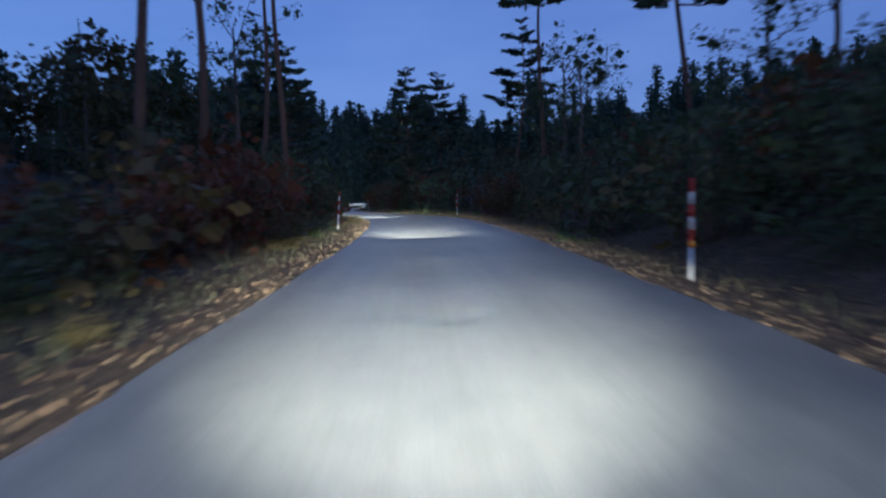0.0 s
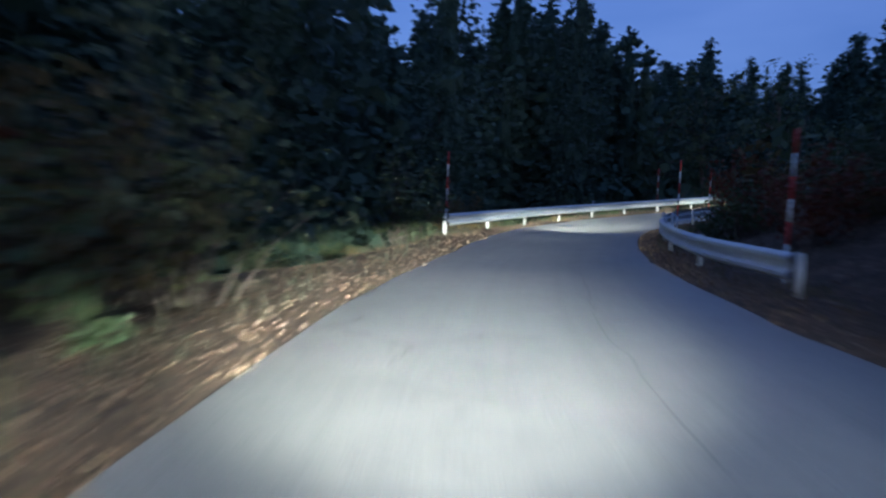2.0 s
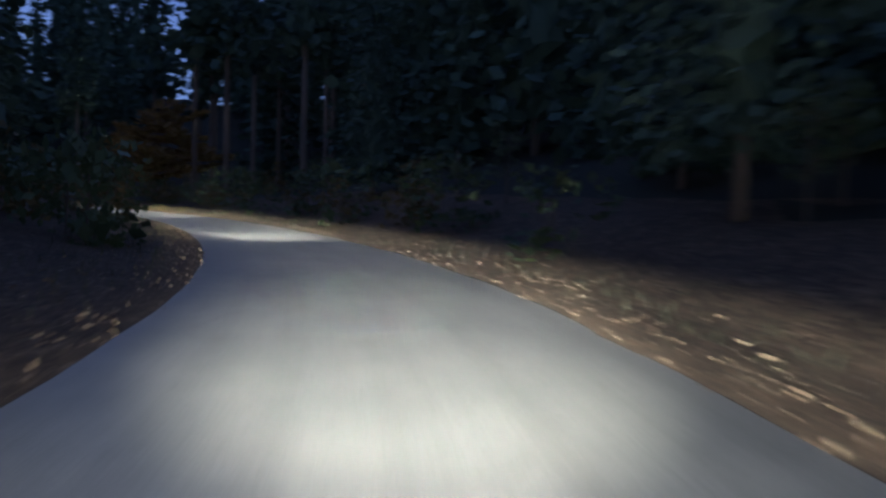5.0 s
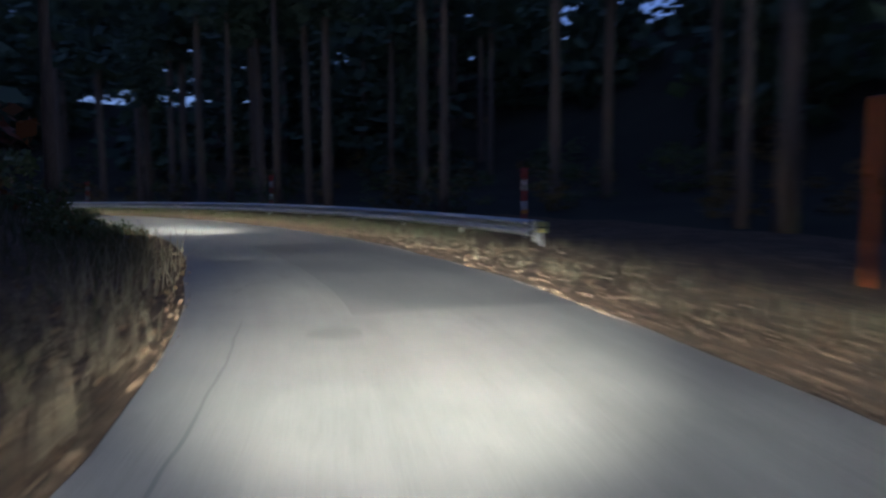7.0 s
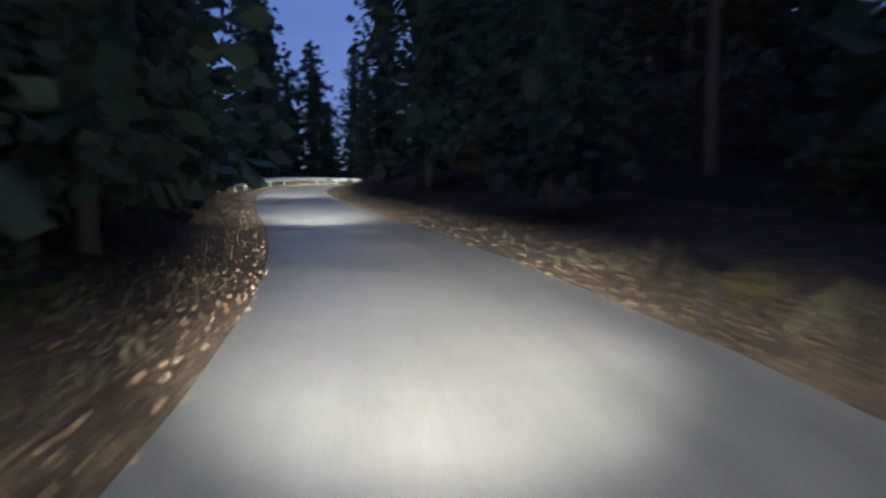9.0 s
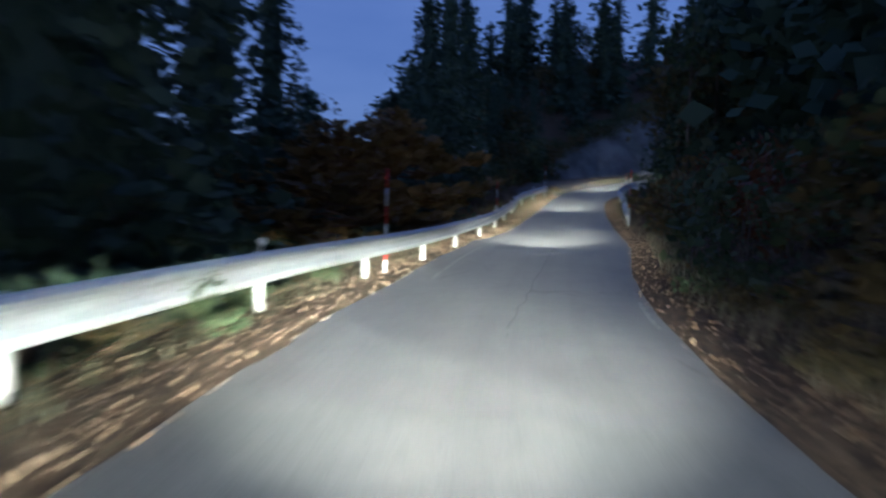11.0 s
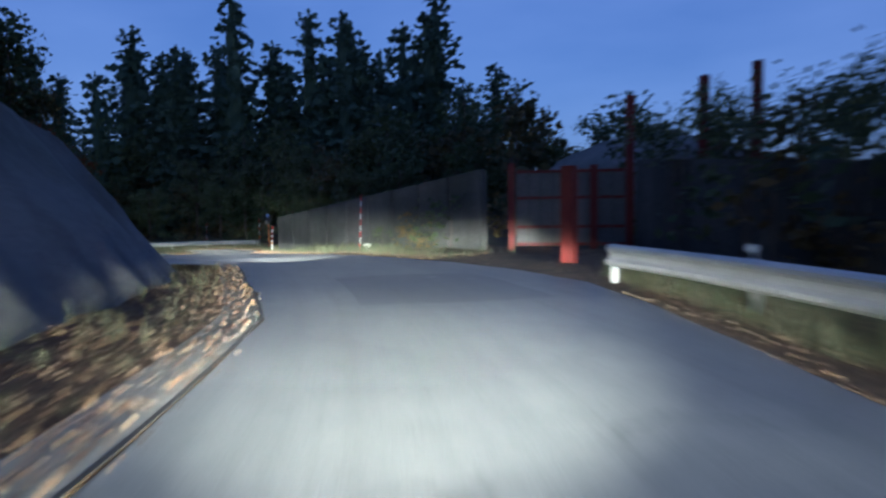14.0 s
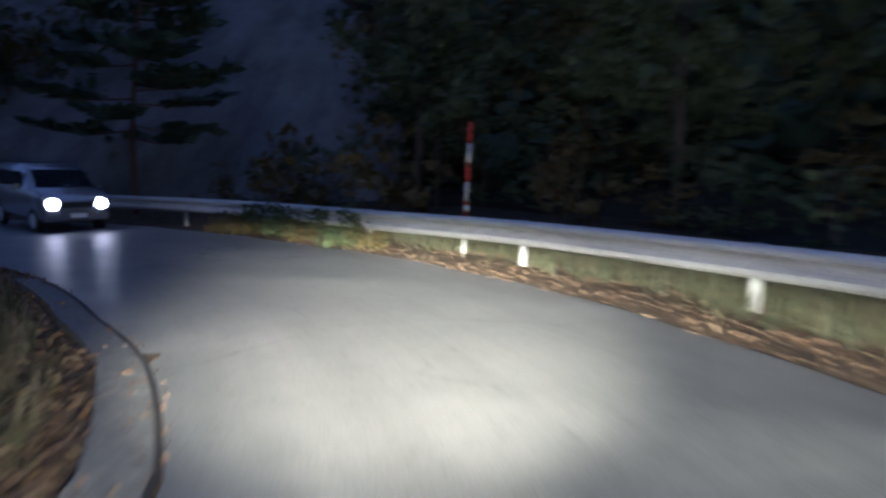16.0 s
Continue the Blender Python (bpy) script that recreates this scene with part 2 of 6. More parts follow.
ER = dict(zip(
    [-1, 0, .3, .68, .9, 1.2, 1.5, 1.83, 2.1, 2.25, 2.6, 2.9, 3.27, 3.6, 4, 4.15, 4.4, 5.3, 6.4, 6.6, 6.95, 7.3, 7.65, 7.8, 8.15, 8.5, 8.65,
     8.8, 9.8, 10.9, 11.1, 11.4, 11.6, 12.1, 12.3, 12.65, 12.8, 13.15, 13.4, 13.6, 13.75, 14.1, 14.3, 14.65, 14.9, 15.1],
    [3.1, 3.1, 3.4, 4.2, 4.6, 4.7, 4.8, 4.5, 3.3, 3, 2.25, 2.6, 3, 2.4, 1.75, 1.55, 2.1, 2.4, 1.95, 2.3, 2.6, 2.7, 3, 3.3, 3.2, 3.6, 2.8,
     2.6, 2.2, 1.7, 1.75, 2.1, 2.55, 2.2, 2.1, 2.7, 2.3, 2.5, 2.1, 1.95, 2.3, 3.0, 4.1, 3.2, 2.2, 1.27]))
ER.update({15.2: 1.35, 15.65: 2.9, 15.85: 3.35, 16.1: 3.4, 16.36: 3.35, 16.6: 3.1, 16.9: 3.4, 18: 3.2})
EL.update({1: -.95, 1.08: -.84, 1.15: -1.02, 6.5: -1.45, 8.6: -.78, 8.75: -1.05, 12.8: -.72})
ER.update({.68: 3.8, .9: 4.1, 14.65: 2.7, 14.76: 2.12, 14.9: 1.6})
EL.update({11.3: -1.62, 11.42: -1.8, 11.5: -1.9, 11.62: -1.86, 11.67: -1.5})
EL, ER = dict(sorted(EL.items())), dict(sorted(ER.items()))
el = lambda u: np.interp(u, list(EL), list(EL.values()))
er = lambda u: np.interp(u, list(ER), list(ER.values()))
# How the ground climbs (+) or falls (-) beyond the verge, by station.
SL = {-1: -.15, .4: -.1, .7: .12, 1.8: .2, 2.2: 0, 2.5: -.45, 4.6: -.4, 5.3: .1, 6.2: .3, 9.2: .4, 10.2: 0, 10.7: -.5, 12.3: -.45, 12.6: .02,
      14.45: .02, 15.2: .03, 16: .15, 18: .3}
SR = {-1: .35, .6: .35, 1.5: .25, 2.4: .3, 3.2: .25, 4.6: .3, 6: .3, 6.8: .08, 9.2: .05, 10: .3, 10.7: .55, 11.8: .4, 12.2: -.1, 12.5: -.4, 14: -.25,
      14.4: 0, 15.3: .05, 15.7: .12, 16.6: .1, 18: -.1}


def at(u, lat, dz=0.0):
    """The place lat metres right of the line at station u, dz over the road there."""
    x, y, z = float(AX(u)), float(AY(u)), float(AZ(u))
    tx, ty = float(AX(u + .01) - AX(u - .01)), float(AY(u + .01) - AY(u - .01))
    n = math.hypot(tx, ty)
    return Vector((x + lat * ty / n, y - lat * tx / n, z + dz))


def heading(u):
    return math.degrees(math.atan2(-float(AX(u + .01) - AX(u - .01)), float(AY(u + .01) - AY(u - .01))))


def rise(u, lat):
    """Height of the ground over the road at station u and lateral lat (arrays)."""
    left, right = el(u) - lat, lat - er(u)
    d = np.maximum(np.maximum(left, right), 0)
    s = np.where(left > 0, np.interp(u, list(SL), list(SL.values())), np.interp(u, list(SR), list(SR.values())))
    d2 = np.maximum(d - 1.3, 0)
    return .045 * np.clip(d / .35, 0, 1) - .022 + s * 26 * np.tanh(d2 / 26) + .08 * np.clip(d, 0, 1) * np.sin(lat * 1.9 + u * 23) * np.cos(u * 31)


def knoll(u, lat):
    """The wooded rise on the outer side of the second bend."""
    return np.clip((lat - 20) / 26, 0, 1) ** 1.3 * 13 * np.clip((u - 4.2) / .7, 0, 1) * np.clip((9.9 - u) / .5, 0, 1)


def station(xy):
    """Nearest station and lateral for an array of places."""
    u, lat, z = np.empty(len(xy)), np.empty(len(xy)), np.empty(len(xy))
    coarse = LINE[::4]
    for a in range(0, len(xy), 2000):
        p = xy[a:a + 2000]
        i = ((p[:, None] - coarse[None, :, :2]) ** 2).sum(2).argmin(1) * 4
        cand = np.clip(i[:, None] + np.arange(-4, 5)[None], 0, len(LINE) - 1)
        d = ((p[:, None] - LINE[cand, :2]) ** 2).sum(2).argmin(1)
        i = cand[np.arange(len(p)), d]
        w = p - LINE[i, :2]
        side = np.sign(w[:, 0] * TAN[i, 1] - w[:, 1] * TAN[i, 0])
        u[a:a + 2000], lat[a:a + 2000], z[a:a + 2000] = UU[i], side * np.hypot(w[:, 0], w[:, 1]), LINE[i, 2]
    return u, lat, z


def ground_at(u, lat):
    p = at(u, lat)
    uu, ll, z = station(np.array([[p.x, p.y]]))
    p.z = float(z[0] + rise(uu, ll)[0] + knoll(uu, ll)[0])
    return p


# Unseen fixed lamps added along the road in place of the car's moving headlights: a flat low beam with a level cut-off
# and long reach, and, every sixteen metres, a brighter pool close ahead.
def stand_in_lamp(u, name, energy, size, flat, down, fade):
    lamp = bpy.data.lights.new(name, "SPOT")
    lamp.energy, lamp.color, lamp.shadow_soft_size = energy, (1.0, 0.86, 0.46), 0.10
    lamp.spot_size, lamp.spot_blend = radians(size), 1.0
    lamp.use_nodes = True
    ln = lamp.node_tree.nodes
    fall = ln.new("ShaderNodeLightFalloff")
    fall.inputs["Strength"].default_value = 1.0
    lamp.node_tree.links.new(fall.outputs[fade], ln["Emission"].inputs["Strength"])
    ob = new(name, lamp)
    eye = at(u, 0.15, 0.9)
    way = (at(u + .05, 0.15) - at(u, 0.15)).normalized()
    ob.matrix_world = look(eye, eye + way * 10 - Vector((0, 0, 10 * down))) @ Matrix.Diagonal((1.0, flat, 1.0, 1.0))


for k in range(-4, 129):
    stand_in_lamp(k * 0.125, "headlight_beam", 1450, 48, 0.125, 0.085, "Linear")
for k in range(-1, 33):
    stand_in_lamp(k * 0.5, "headlight_pool", 880, 53, 0.36, 0.225, "Constant")
    # added wide fill lamp that brightens the verges beside each pool
    stand_in_lamp(k * 0.5, "headlight_flank", 270, 118, 0.16, 0.29, "Linear")
# added fill lamps standing in for the headlights' stray light above their cut-off
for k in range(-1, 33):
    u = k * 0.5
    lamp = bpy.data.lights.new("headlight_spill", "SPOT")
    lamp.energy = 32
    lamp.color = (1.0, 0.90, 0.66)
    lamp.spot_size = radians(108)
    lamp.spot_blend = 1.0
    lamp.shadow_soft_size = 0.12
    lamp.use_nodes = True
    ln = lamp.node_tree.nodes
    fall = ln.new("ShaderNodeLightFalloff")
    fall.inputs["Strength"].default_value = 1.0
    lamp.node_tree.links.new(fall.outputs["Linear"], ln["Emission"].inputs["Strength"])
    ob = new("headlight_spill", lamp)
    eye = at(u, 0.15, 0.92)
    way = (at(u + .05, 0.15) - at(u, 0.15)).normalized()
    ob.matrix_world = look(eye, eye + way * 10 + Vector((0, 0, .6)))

# ------------------------------------------------------------------ materials
def nodes_of(name):
    m = bpy.data.materials.new(name)
    m.use_nodes = True
    return m, m.node_tree.nodes, m.node_tree.links, m.node_tree.nodes["Principled BSDF"]


def ramp(n, l, fac, stops):
    r = n.new("ShaderNodeValToRGB")
    while len(r.color_ramp.elements) < len(stops):
        r.color_ramp.elements.new(0.5)
    for e, (p, c) in zip(r.color_ramp.elements, stops):
        e.position, e.color = p, (*c, 1)
    l.new(fac, r.inputs["Fac"])
    return r.outputs["Color"]


def tex(n, l, scale, detail=4.0, rough=0.6, stretch=(1, 1, 1), coords="Object"):
    c, mp, t = n.new("ShaderNodeTexCoord"), n.new("ShaderNodeMapping"), n.new("ShaderNodeTexNoise")
    mp.inputs["Scale"].default_value = stretch
    t.inputs["Scale"].default_value, t.inputs["Detail"].default_value, t.inputs["Roughness"].default_value = scale, detail, rough
    l.new(c.outputs[coords], mp.inputs["Vector"])
    l.new(mp.outputs["Vector"], t.inputs["Vector"])
    return t.outputs["Fac"]


def mix(n, l, fac, a, b, how="MIX"):
    m = n.new("ShaderNodeMix")
    m.data_type, m.blend_type = "RGBA", how
    for sock, v in ((m.inputs[0], fac), (m.inputs[6], a), (m.inputs[7], b)):
        if hasattr(v, "default_value"):
            l.new(v, sock)
        elif isinstance(v, tuple):
            sock.default_value = (*v, 1)
        else:
            sock.default_value = v
    return m.outputs[2]


def bump(n, l, b, height, strength, distance=0.02):
    k = n.new("ShaderNodeBump")
    k.inputs["Strength"].default_value, k.inputs["Distance"].default_value = strength, distance
    l.new(height, k.inputs["Height"])
    l.new(k.outputs["Normal"], b.inputs["Normal"])


def rough_mat(name, dark, light, big=0.5, fine=40.0, rough=0.8, relief=0.4, stretch=(1, 1, 1), metal=0.0, rnd=0.0):
    """A surface of two tones: broad stains, fine grain and relief."""
    m, n, l, b = nodes_of(name)
    f1, f2 = tex(n, l, big, 5, .65, stretch), tex(n, l, fine, 3, .6, stretch)
    c1 = ramp(n, l, f1, [(.3, dark), (.7, light)])
    c2 = ramp(n, l, f2, [(.3, tuple(v * .72 for v in dark)), (.7, tuple(min(1, v * 1.12) for v in light))])
    col = mix(n, l, .5, c1, c2)
    if rnd:
        o = n.new("ShaderNodeObjectInfo")
        col = mix(n, l, rnd, col, ramp(n, l, o.outputs["Random"], [(0, dark), (1, light)]))
    l.new(col, b.inputs["Base Color"])
    b.inputs["Roughness"].default_value, b.inputs["Metallic"].default_value = rough, metal
    b.inputs["Specular IOR Level"].default_value = .3
    bump(n, l, b, f2, relief)
    return m


def leaf_mat(name, cols, rough=.6, soft=.25):
    """Foliage: every leaf its own tone, every plant its own cast."""
    m, n, l, b = nodes_of(name)
    g, o = n.new("ShaderNodeNewGeometry"), n.new("ShaderNodeObjectInfo")
    k = len(cols)
    c = ramp(n, l, g.outputs["Random Per Island"], [(i / max(1, k - 1), v) for i, v in enumerate(cols)])
    c = mix(n, l, .45, c, ramp(n, l, o.outputs["Random"], [(i / max(1, k - 1), v) for i, v in enumerate(cols[::-1])]))
    l.new(c, b.inputs["Base Color"])
    b.inputs["Roughness"].default_value = rough
    b.inputs["Specular IOR Level"].default_value = .25
    tr, ms = n.new("ShaderNodeBsdfTranslucent"), n.new("ShaderNodeMixShader")
    l.new(c, tr.inputs["Color"])
    ms.inputs["Fac"].default_value = soft
    l.new(b.outputs["BSDF"], ms.inputs[1])
    l.new(tr.outputs["BSDF"], ms.inputs[2])
    l.new(ms.outputs["Shader"], n["Material Output"].inputs["Surface"])
    return m


def plain(name, col, rough=.5, metal=0.0, emit=0.0):
    m, n, l, b = nodes_of(name)
    f = tex(n, l, 12, 4)
    l.new(ramp(n, l, f, [(.25, tuple(v * .7 for v in col)), (.7, col)]), b.inputs["Base Color"])
    b.inputs["Roughness"].default_value, b.inputs["Metallic"].default_value = rough, metal
    if emit:
        b.inputs["Emission Color"].default_value = (1, .95, .85, 1)
        b.inputs["Emission Strength"].default_value = emit
    return m


def asphalt_mat(name, dark, light):
    m, n, l, b = nodes_of(name)
    big, mid, grit = tex(n, l, .35, 6, .65), tex(n, l, 2.2, 6, .7), tex(n, l, 90, 2, .5)
    c = ramp(n, l, big, [(.32, dark), (.68, light)])
    c = mix(n, l, .45, c, ramp(n, l, mid, [(.3, tuple(v * .75 for v in dark)), (.65, light)]))
    c = mix(n, l, .35, c, ramp(n, l, grit, [(.35, tuple(v * .45 for v in dark)), (.7, tuple(v * 1.35 for v in light))]))
    v, co = n.new("ShaderNodeTexVoronoi"), n.new("ShaderNodeTexCoord")
    v.feature, v.inputs["Scale"].default_value = "DISTANCE_TO_EDGE", .28
    w = n.new("ShaderNodeVectorMath")
    w.operation = "ADD"
    nz = n.new("ShaderNodeTexNoise")
    nz.inputs["Scale"].default_value, nz.inputs["Detail"].default_value = 1.1, 6
    l.new(co.outputs["Object"], nz.inputs["Vector"])
    l.new(co.outputs["Object"], w.inputs[0])
    l.new(nz.outputs["Color"], w.inputs[1])
    l.new(w.outputs["Vector"], v.inputs["Vector"])
    crack = ramp(n, l, v.outputs["Distance"], [(0, (.35, .35, .35)), (.008, (1, 1, 1))])
    keep = ramp(n, l, big, [(.5, (1, 1, 1)), (.6, (0, 0, 0))])
    c = mix(n, l, 1.0, c, mix(n, l, keep, crack, (1, 1, 1)), "MULTIPLY")
    # rubbed wheel tracks and drag streaks along the road
    streak = tex(n, l, 1.0, 5, .6, (.05, 2.6, 1), "UV")
    c = mix(n, l, 1.0, c, ramp(n, l, streak, [(.30, (.82, .82, .81)), (.52, (1, 1, 1)), (.72, (1.10, 1.09, 1.07))]), "MULTIPLY")
    fleck = tex(n, l, 9, 3, .7)
    c = mix(n, l, 1.0, c, ramp(n, l, fleck, [(.28, (.7, .7, .7)), (.42, (1, 1, 1)), (.66, (1, 1, 1)), (.78, (1.25, 1.24, 1.2))]), "MULTIPLY")
    l.new(c, b.inputs["Base Color"])
    b.inputs["Roughness"].default_value = .42
    b.inputs["Specular IOR Level"].default_value = .6
    bump(n, l, b, grit, .08, .004)
    return m


M_ROAD = asphalt_mat("worn_asphalt", (.105, .108, .11), (.185, .185, .18))
M_PATCH = asphalt_mat("new_asphalt", (.07, .072, .075), (.11, .112, .115))
M_PAINT = rough_mat("road_paint", (.10, .10, .10), (.62, .62, .59), 7, 25, .8, .3)


def litter_mat(name):
    """Soil under a mat of leaves: small cells of many browns over dark earth."""
    m, n, l, b = nodes_of(name)
    c, v = n.new("ShaderNodeTexCoord"), n.new("ShaderNodeTexVoronoi")
    v.inputs["Scale"].default_value = 17
    l.new(c.outputs["Object"], v.inputs["Vector"])
    sep = n.new("ShaderNodeSeparateColor")
    l.new(v.outputs["Color"], sep.inputs["Color"])
    leaf = ramp(n, l, sep.outputs["Red"], [(0, (.03, .023, .016)), (.35, (.065, .045, .028)), (.7, (.12, .08, .046)), (.92, (.19, .145, .09)), (1, (.06, .065, .032))])
    earth = ramp(n, l, tex(n, l, 1.1, 6, .65), [(.3, (.028, .022, .016)), (.7, (.09, .062, .038))])
    col = mix(n, l, ramp(n, l, tex(n, l, 2.6, 4, .6), [(.38, (.15, .15, .15)), (.58, (.85, .85, .85))]), earth, leaf)
    l.new(col, b.inputs["Base Color"])
    b.inputs["Roughness"].default_value = .95
    b.inputs["Specular IOR Level"].default_value = .2
    bump(n, l, b, sep.outputs["Green"], .8, .03)
    return m


def stained_mat(name, dark, light, scale, low):
    """Concrete run down by water: streaks that hang from above over a mottled ground."""
    m, n, l, b = nodes_of(name)
    c = mix(n, l, .5, ramp(n, l, tex(n, l, .35, 6, .65), [(.3, dark), (.7, light)]), ramp(n, l, tex(n, l, 11, 5, .65), [(.3, tuple(v * .7 for v in dark)), (.7, light)]))
    c = mix(n, l, 1.0, c, ramp(n, l, tex(n, l, scale, 5, .6, (1, 1, .05)), [(.38, (low, low, low)), (.56, (1, 1, 1))]), "MULTIPLY")
    c = mix(n, l, 1.0, c, ramp(n, l, tex(n, l, .22, 4, .6), [(.36, (.6, .64, .58)), (.55, (1, 1, 1))]), "MULTIPLY")
    l.new(c, b.inputs["Base Color"])
    b.inputs["Roughness"].default_value = .95
    b.inputs["Specular IOR Level"].default_value = .2
    bump(n, l, b, tex(n, l, 6, 6, .7), .9, .06)
    return m


M_SOIL = litter_mat("soil_and_litter")
M_CONC = rough_mat("old_concrete", (.16, .16, .155), (.30, .30, .285), .35, 18, .9, .5)
M_GUTTER = rough_mat("gutter_concrete", (.10, .10, .097), (.18, .18, .172), .5, 18, .9, .5)
M_GRAVEL = rough_mat("gravel", (.06, .056, .05), (.135, .125, .11), .8, 35, .95, .9)
M_SHOT = stained_mat("sprayed_concrete", (.135, .133, .13), (.20, .198, .19), .7, .66)
M_WALL = stained_mat("stained_wall_concrete", (.05, .05, .047), (.115, .115, .11), .6, .72)
M_GALV = rough_mat("galvanised_steel", (.50, .52, .54), (.70, .72, .73), 1.2, 30, .45, .12, (1, 1, 1), .25)
M_DIRTYR = rough_mat("weathered_rail", (.34, .335, .33), (.58, .58, .575), .8, 25, .55, .15, (1, 1, 3), .15)
M_WHITE = plain("white_paint", (.78, .78, .76), .5)
M_RED = plain("red_band", (.55, .03, .02), .5)
M_AMBER = plain("amber_reflector", (.9, .35, .03), .2)
M_GLINT = plain("white_reflector", (.9, .9, .88), .15)
M_ORANGE = plain("orange_paint", (.50, .13, .02), .5)
M_STEEL = rough_mat("dark_grey_steel", (.035, .035, .037), (.075, .075, .078), 2, 30, .6, .2)
M_SHEET = rough_mat("grey_sheet_steel", (.07, .07, .07), (.12, .12, .118), 1.5, 20, .7, .2)
M_RUST = rough_mat("red_oxide_steel", (.07, .012, .010), (.15, .024, .018), 2, 30, .7, .3)
M_DARK = plain("dark_rubber", (.02, .02, .02), .8)
M_BARK = rough_mat("bark", (.05, .04, .033), (.15, .12, .095), 1.2, 9, .95, 1.0, (5, 5, .6), 0, .3)
M_PINEB = rough_mat("pine_bark", (.07, .045, .032), (.18, .10, .065), 1.2, 7, .95, 1.0, (4, 4, .8), 0, .3)
M_CEDAR = leaf_mat("cedar_needles", [(.026, .044, .032), (.042, .068, .046), (.06, .09, .056)], .7, .1)
M_PINE = leaf_mat("pine_needles", [(.028, .044, .03), (.046, .07, .044), (.062, .085, .05)], .65, .1)
M_GREEN = leaf_mat("green_leaves", [(.034, .052, .024), (.056, .08, .034), (.08, .102, .042), (.105, .11, .05)])
M_OLIVE = leaf_mat("fading_leaves", [(.04, .042, .018), (.07, .065, .026), (.11, .085, .032), (.14, .095, .03)])
M_AUT = leaf_mat("autumn_leaves", [(.07, .02, .012), (.11, .035, .016), (.15, .06, .022), (.07, .045, .02)])
M_TAN = leaf_mat("tan_leaves", [(.075, .055, .02), (.15, .095, .032), (.21, .135, .045), (.10, .085, .03)])
M_GRASS = leaf_mat("grass_blades", [(.035, .046, .022), (.055, .066, .032), (.09, .085, .048), (.14, .118, .072)], .6, .2)
M_STRAW = leaf_mat("dry_grass", [(.11, .095, .06), (.155, .132, .085), (.21, .18, .12), (.07, .072, .042)], .7, .2)
M_LITTER = leaf_mat("fallen_leaves", [(.07, .043, .026), (.115, .07, .038), (.16, .11, .065), (.24, .185, .12)], .8, .05)
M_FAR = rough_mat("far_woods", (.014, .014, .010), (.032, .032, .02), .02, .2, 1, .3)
M_YELLOW = plain("yellow_board", (.80, .72, .22), .3)
M_GLASS = plain("dark_glass", (.02, .025, .03), .05)
M_CAR = plain("silver_car_paint", (.35, .36, .38), .25, .6)
M_LIT = plain("lit_headlamp", (.9, .9, .9), .2, 0, 22.0)
mm, mn, ml, mb = nodes_of("mirror_face")
mb.inputs["Base Color"].default_value, mb.inputs["Metallic"].default_value, mb.inputs["Roughness"].default_value = (.5, .51, .52, 1), 1, .06
M_MIRROR = mm


# ------------------------------------------------------------------ mesh helpers
def mesh_of(name, verts, faces, mat, smooth=False):
    me = bpy.data.meshes.new(name)
    me.from_pydata([tuple(map(float, v)) for v in verts], [], [tuple(map(int, f)) for f in faces])
    me.materials.append(mat)
    if smooth:
        me.polygons.foreach_set("use_smooth", [True] * len(me.polygons))
    me.update()
    return me


def part(name, bm, mat, parent=None, label=""):
    """A bmesh or mesh as ONE object, under parent where one is given."""
    if isinstance(bm, bmesh.types.BMesh):
        me = bpy.data.meshes.new(name)
        bm.to_mesh(me)
        bm.free()
        me.materials.append(mat)
    else:
        me = bm
    ob = new(name, me)
    if parent is not None:
        ob.parent = parent
    if label:
        ob["label"] = label
    return ob


def thing(name, m, label, category, group="", kind=""):
    ob = new(name)
    ob.matrix_basis = m
    ob.empty_display_size = .2
    return tagged(ob, label, category, group, kind)


def tube_bm(pts, radii, sides=8, bm=None, cap=True):
    """A tapered tube through points."""
    bm = bm or bmesh.new()
    rings = []
    pts = [Vector(p) for p in pts]
    for i, p in enumerate(pts):
        d = (pts[min(i + 1, len(pts) - 1)] - pts[max(i - 1, 0)]).normalized()
        a = d.orthogonal().normalized() if abs(d.z) < .95 else Vector((1, 0, 0))
        a = (a - d * a.dot(d)).normalized()
        b = d.cross(a)
        rings.append([bm.verts.new(p + (a * math.cos(q) + b * math.sin(q)) * radii[i]) for q in [2 * math.pi * k / sides for k in range(sides)]])
    for r0, r1 in zip(rings, rings[1:]):
        for k in range(sides):
            f = bm.faces.new((r0[k], r0[(k + 1) % sides], r1[(k + 1) % sides], r1[k]))
            f.smooth = True
    if cap:
        bm.faces.new(rings[0][::-1])
        bm.faces.new(rings[-1])
    return bm


def box_bm(x0, y0, z0, x1, y1, z1, bevel=0.0, bm=None):
    own = bm is None
    bm = bm or bmesh.new()
    r = bmesh.ops.create_cube(bm, size=1)
    for v in r["verts"]:
        v.co = Vector(((x0 + x1) / 2 + v.co.x * (x1 - x0), (y0 + y1) / 2 + v.co.y * (y1 - y0), (z0 + z1) / 2 + v.co.z * (z1 - z0)))
    if bevel and own:
        bmesh.ops.bevel(bm, geom=bm.edges[:], offset=bevel, segments=2, affect="EDGES")
    return bm


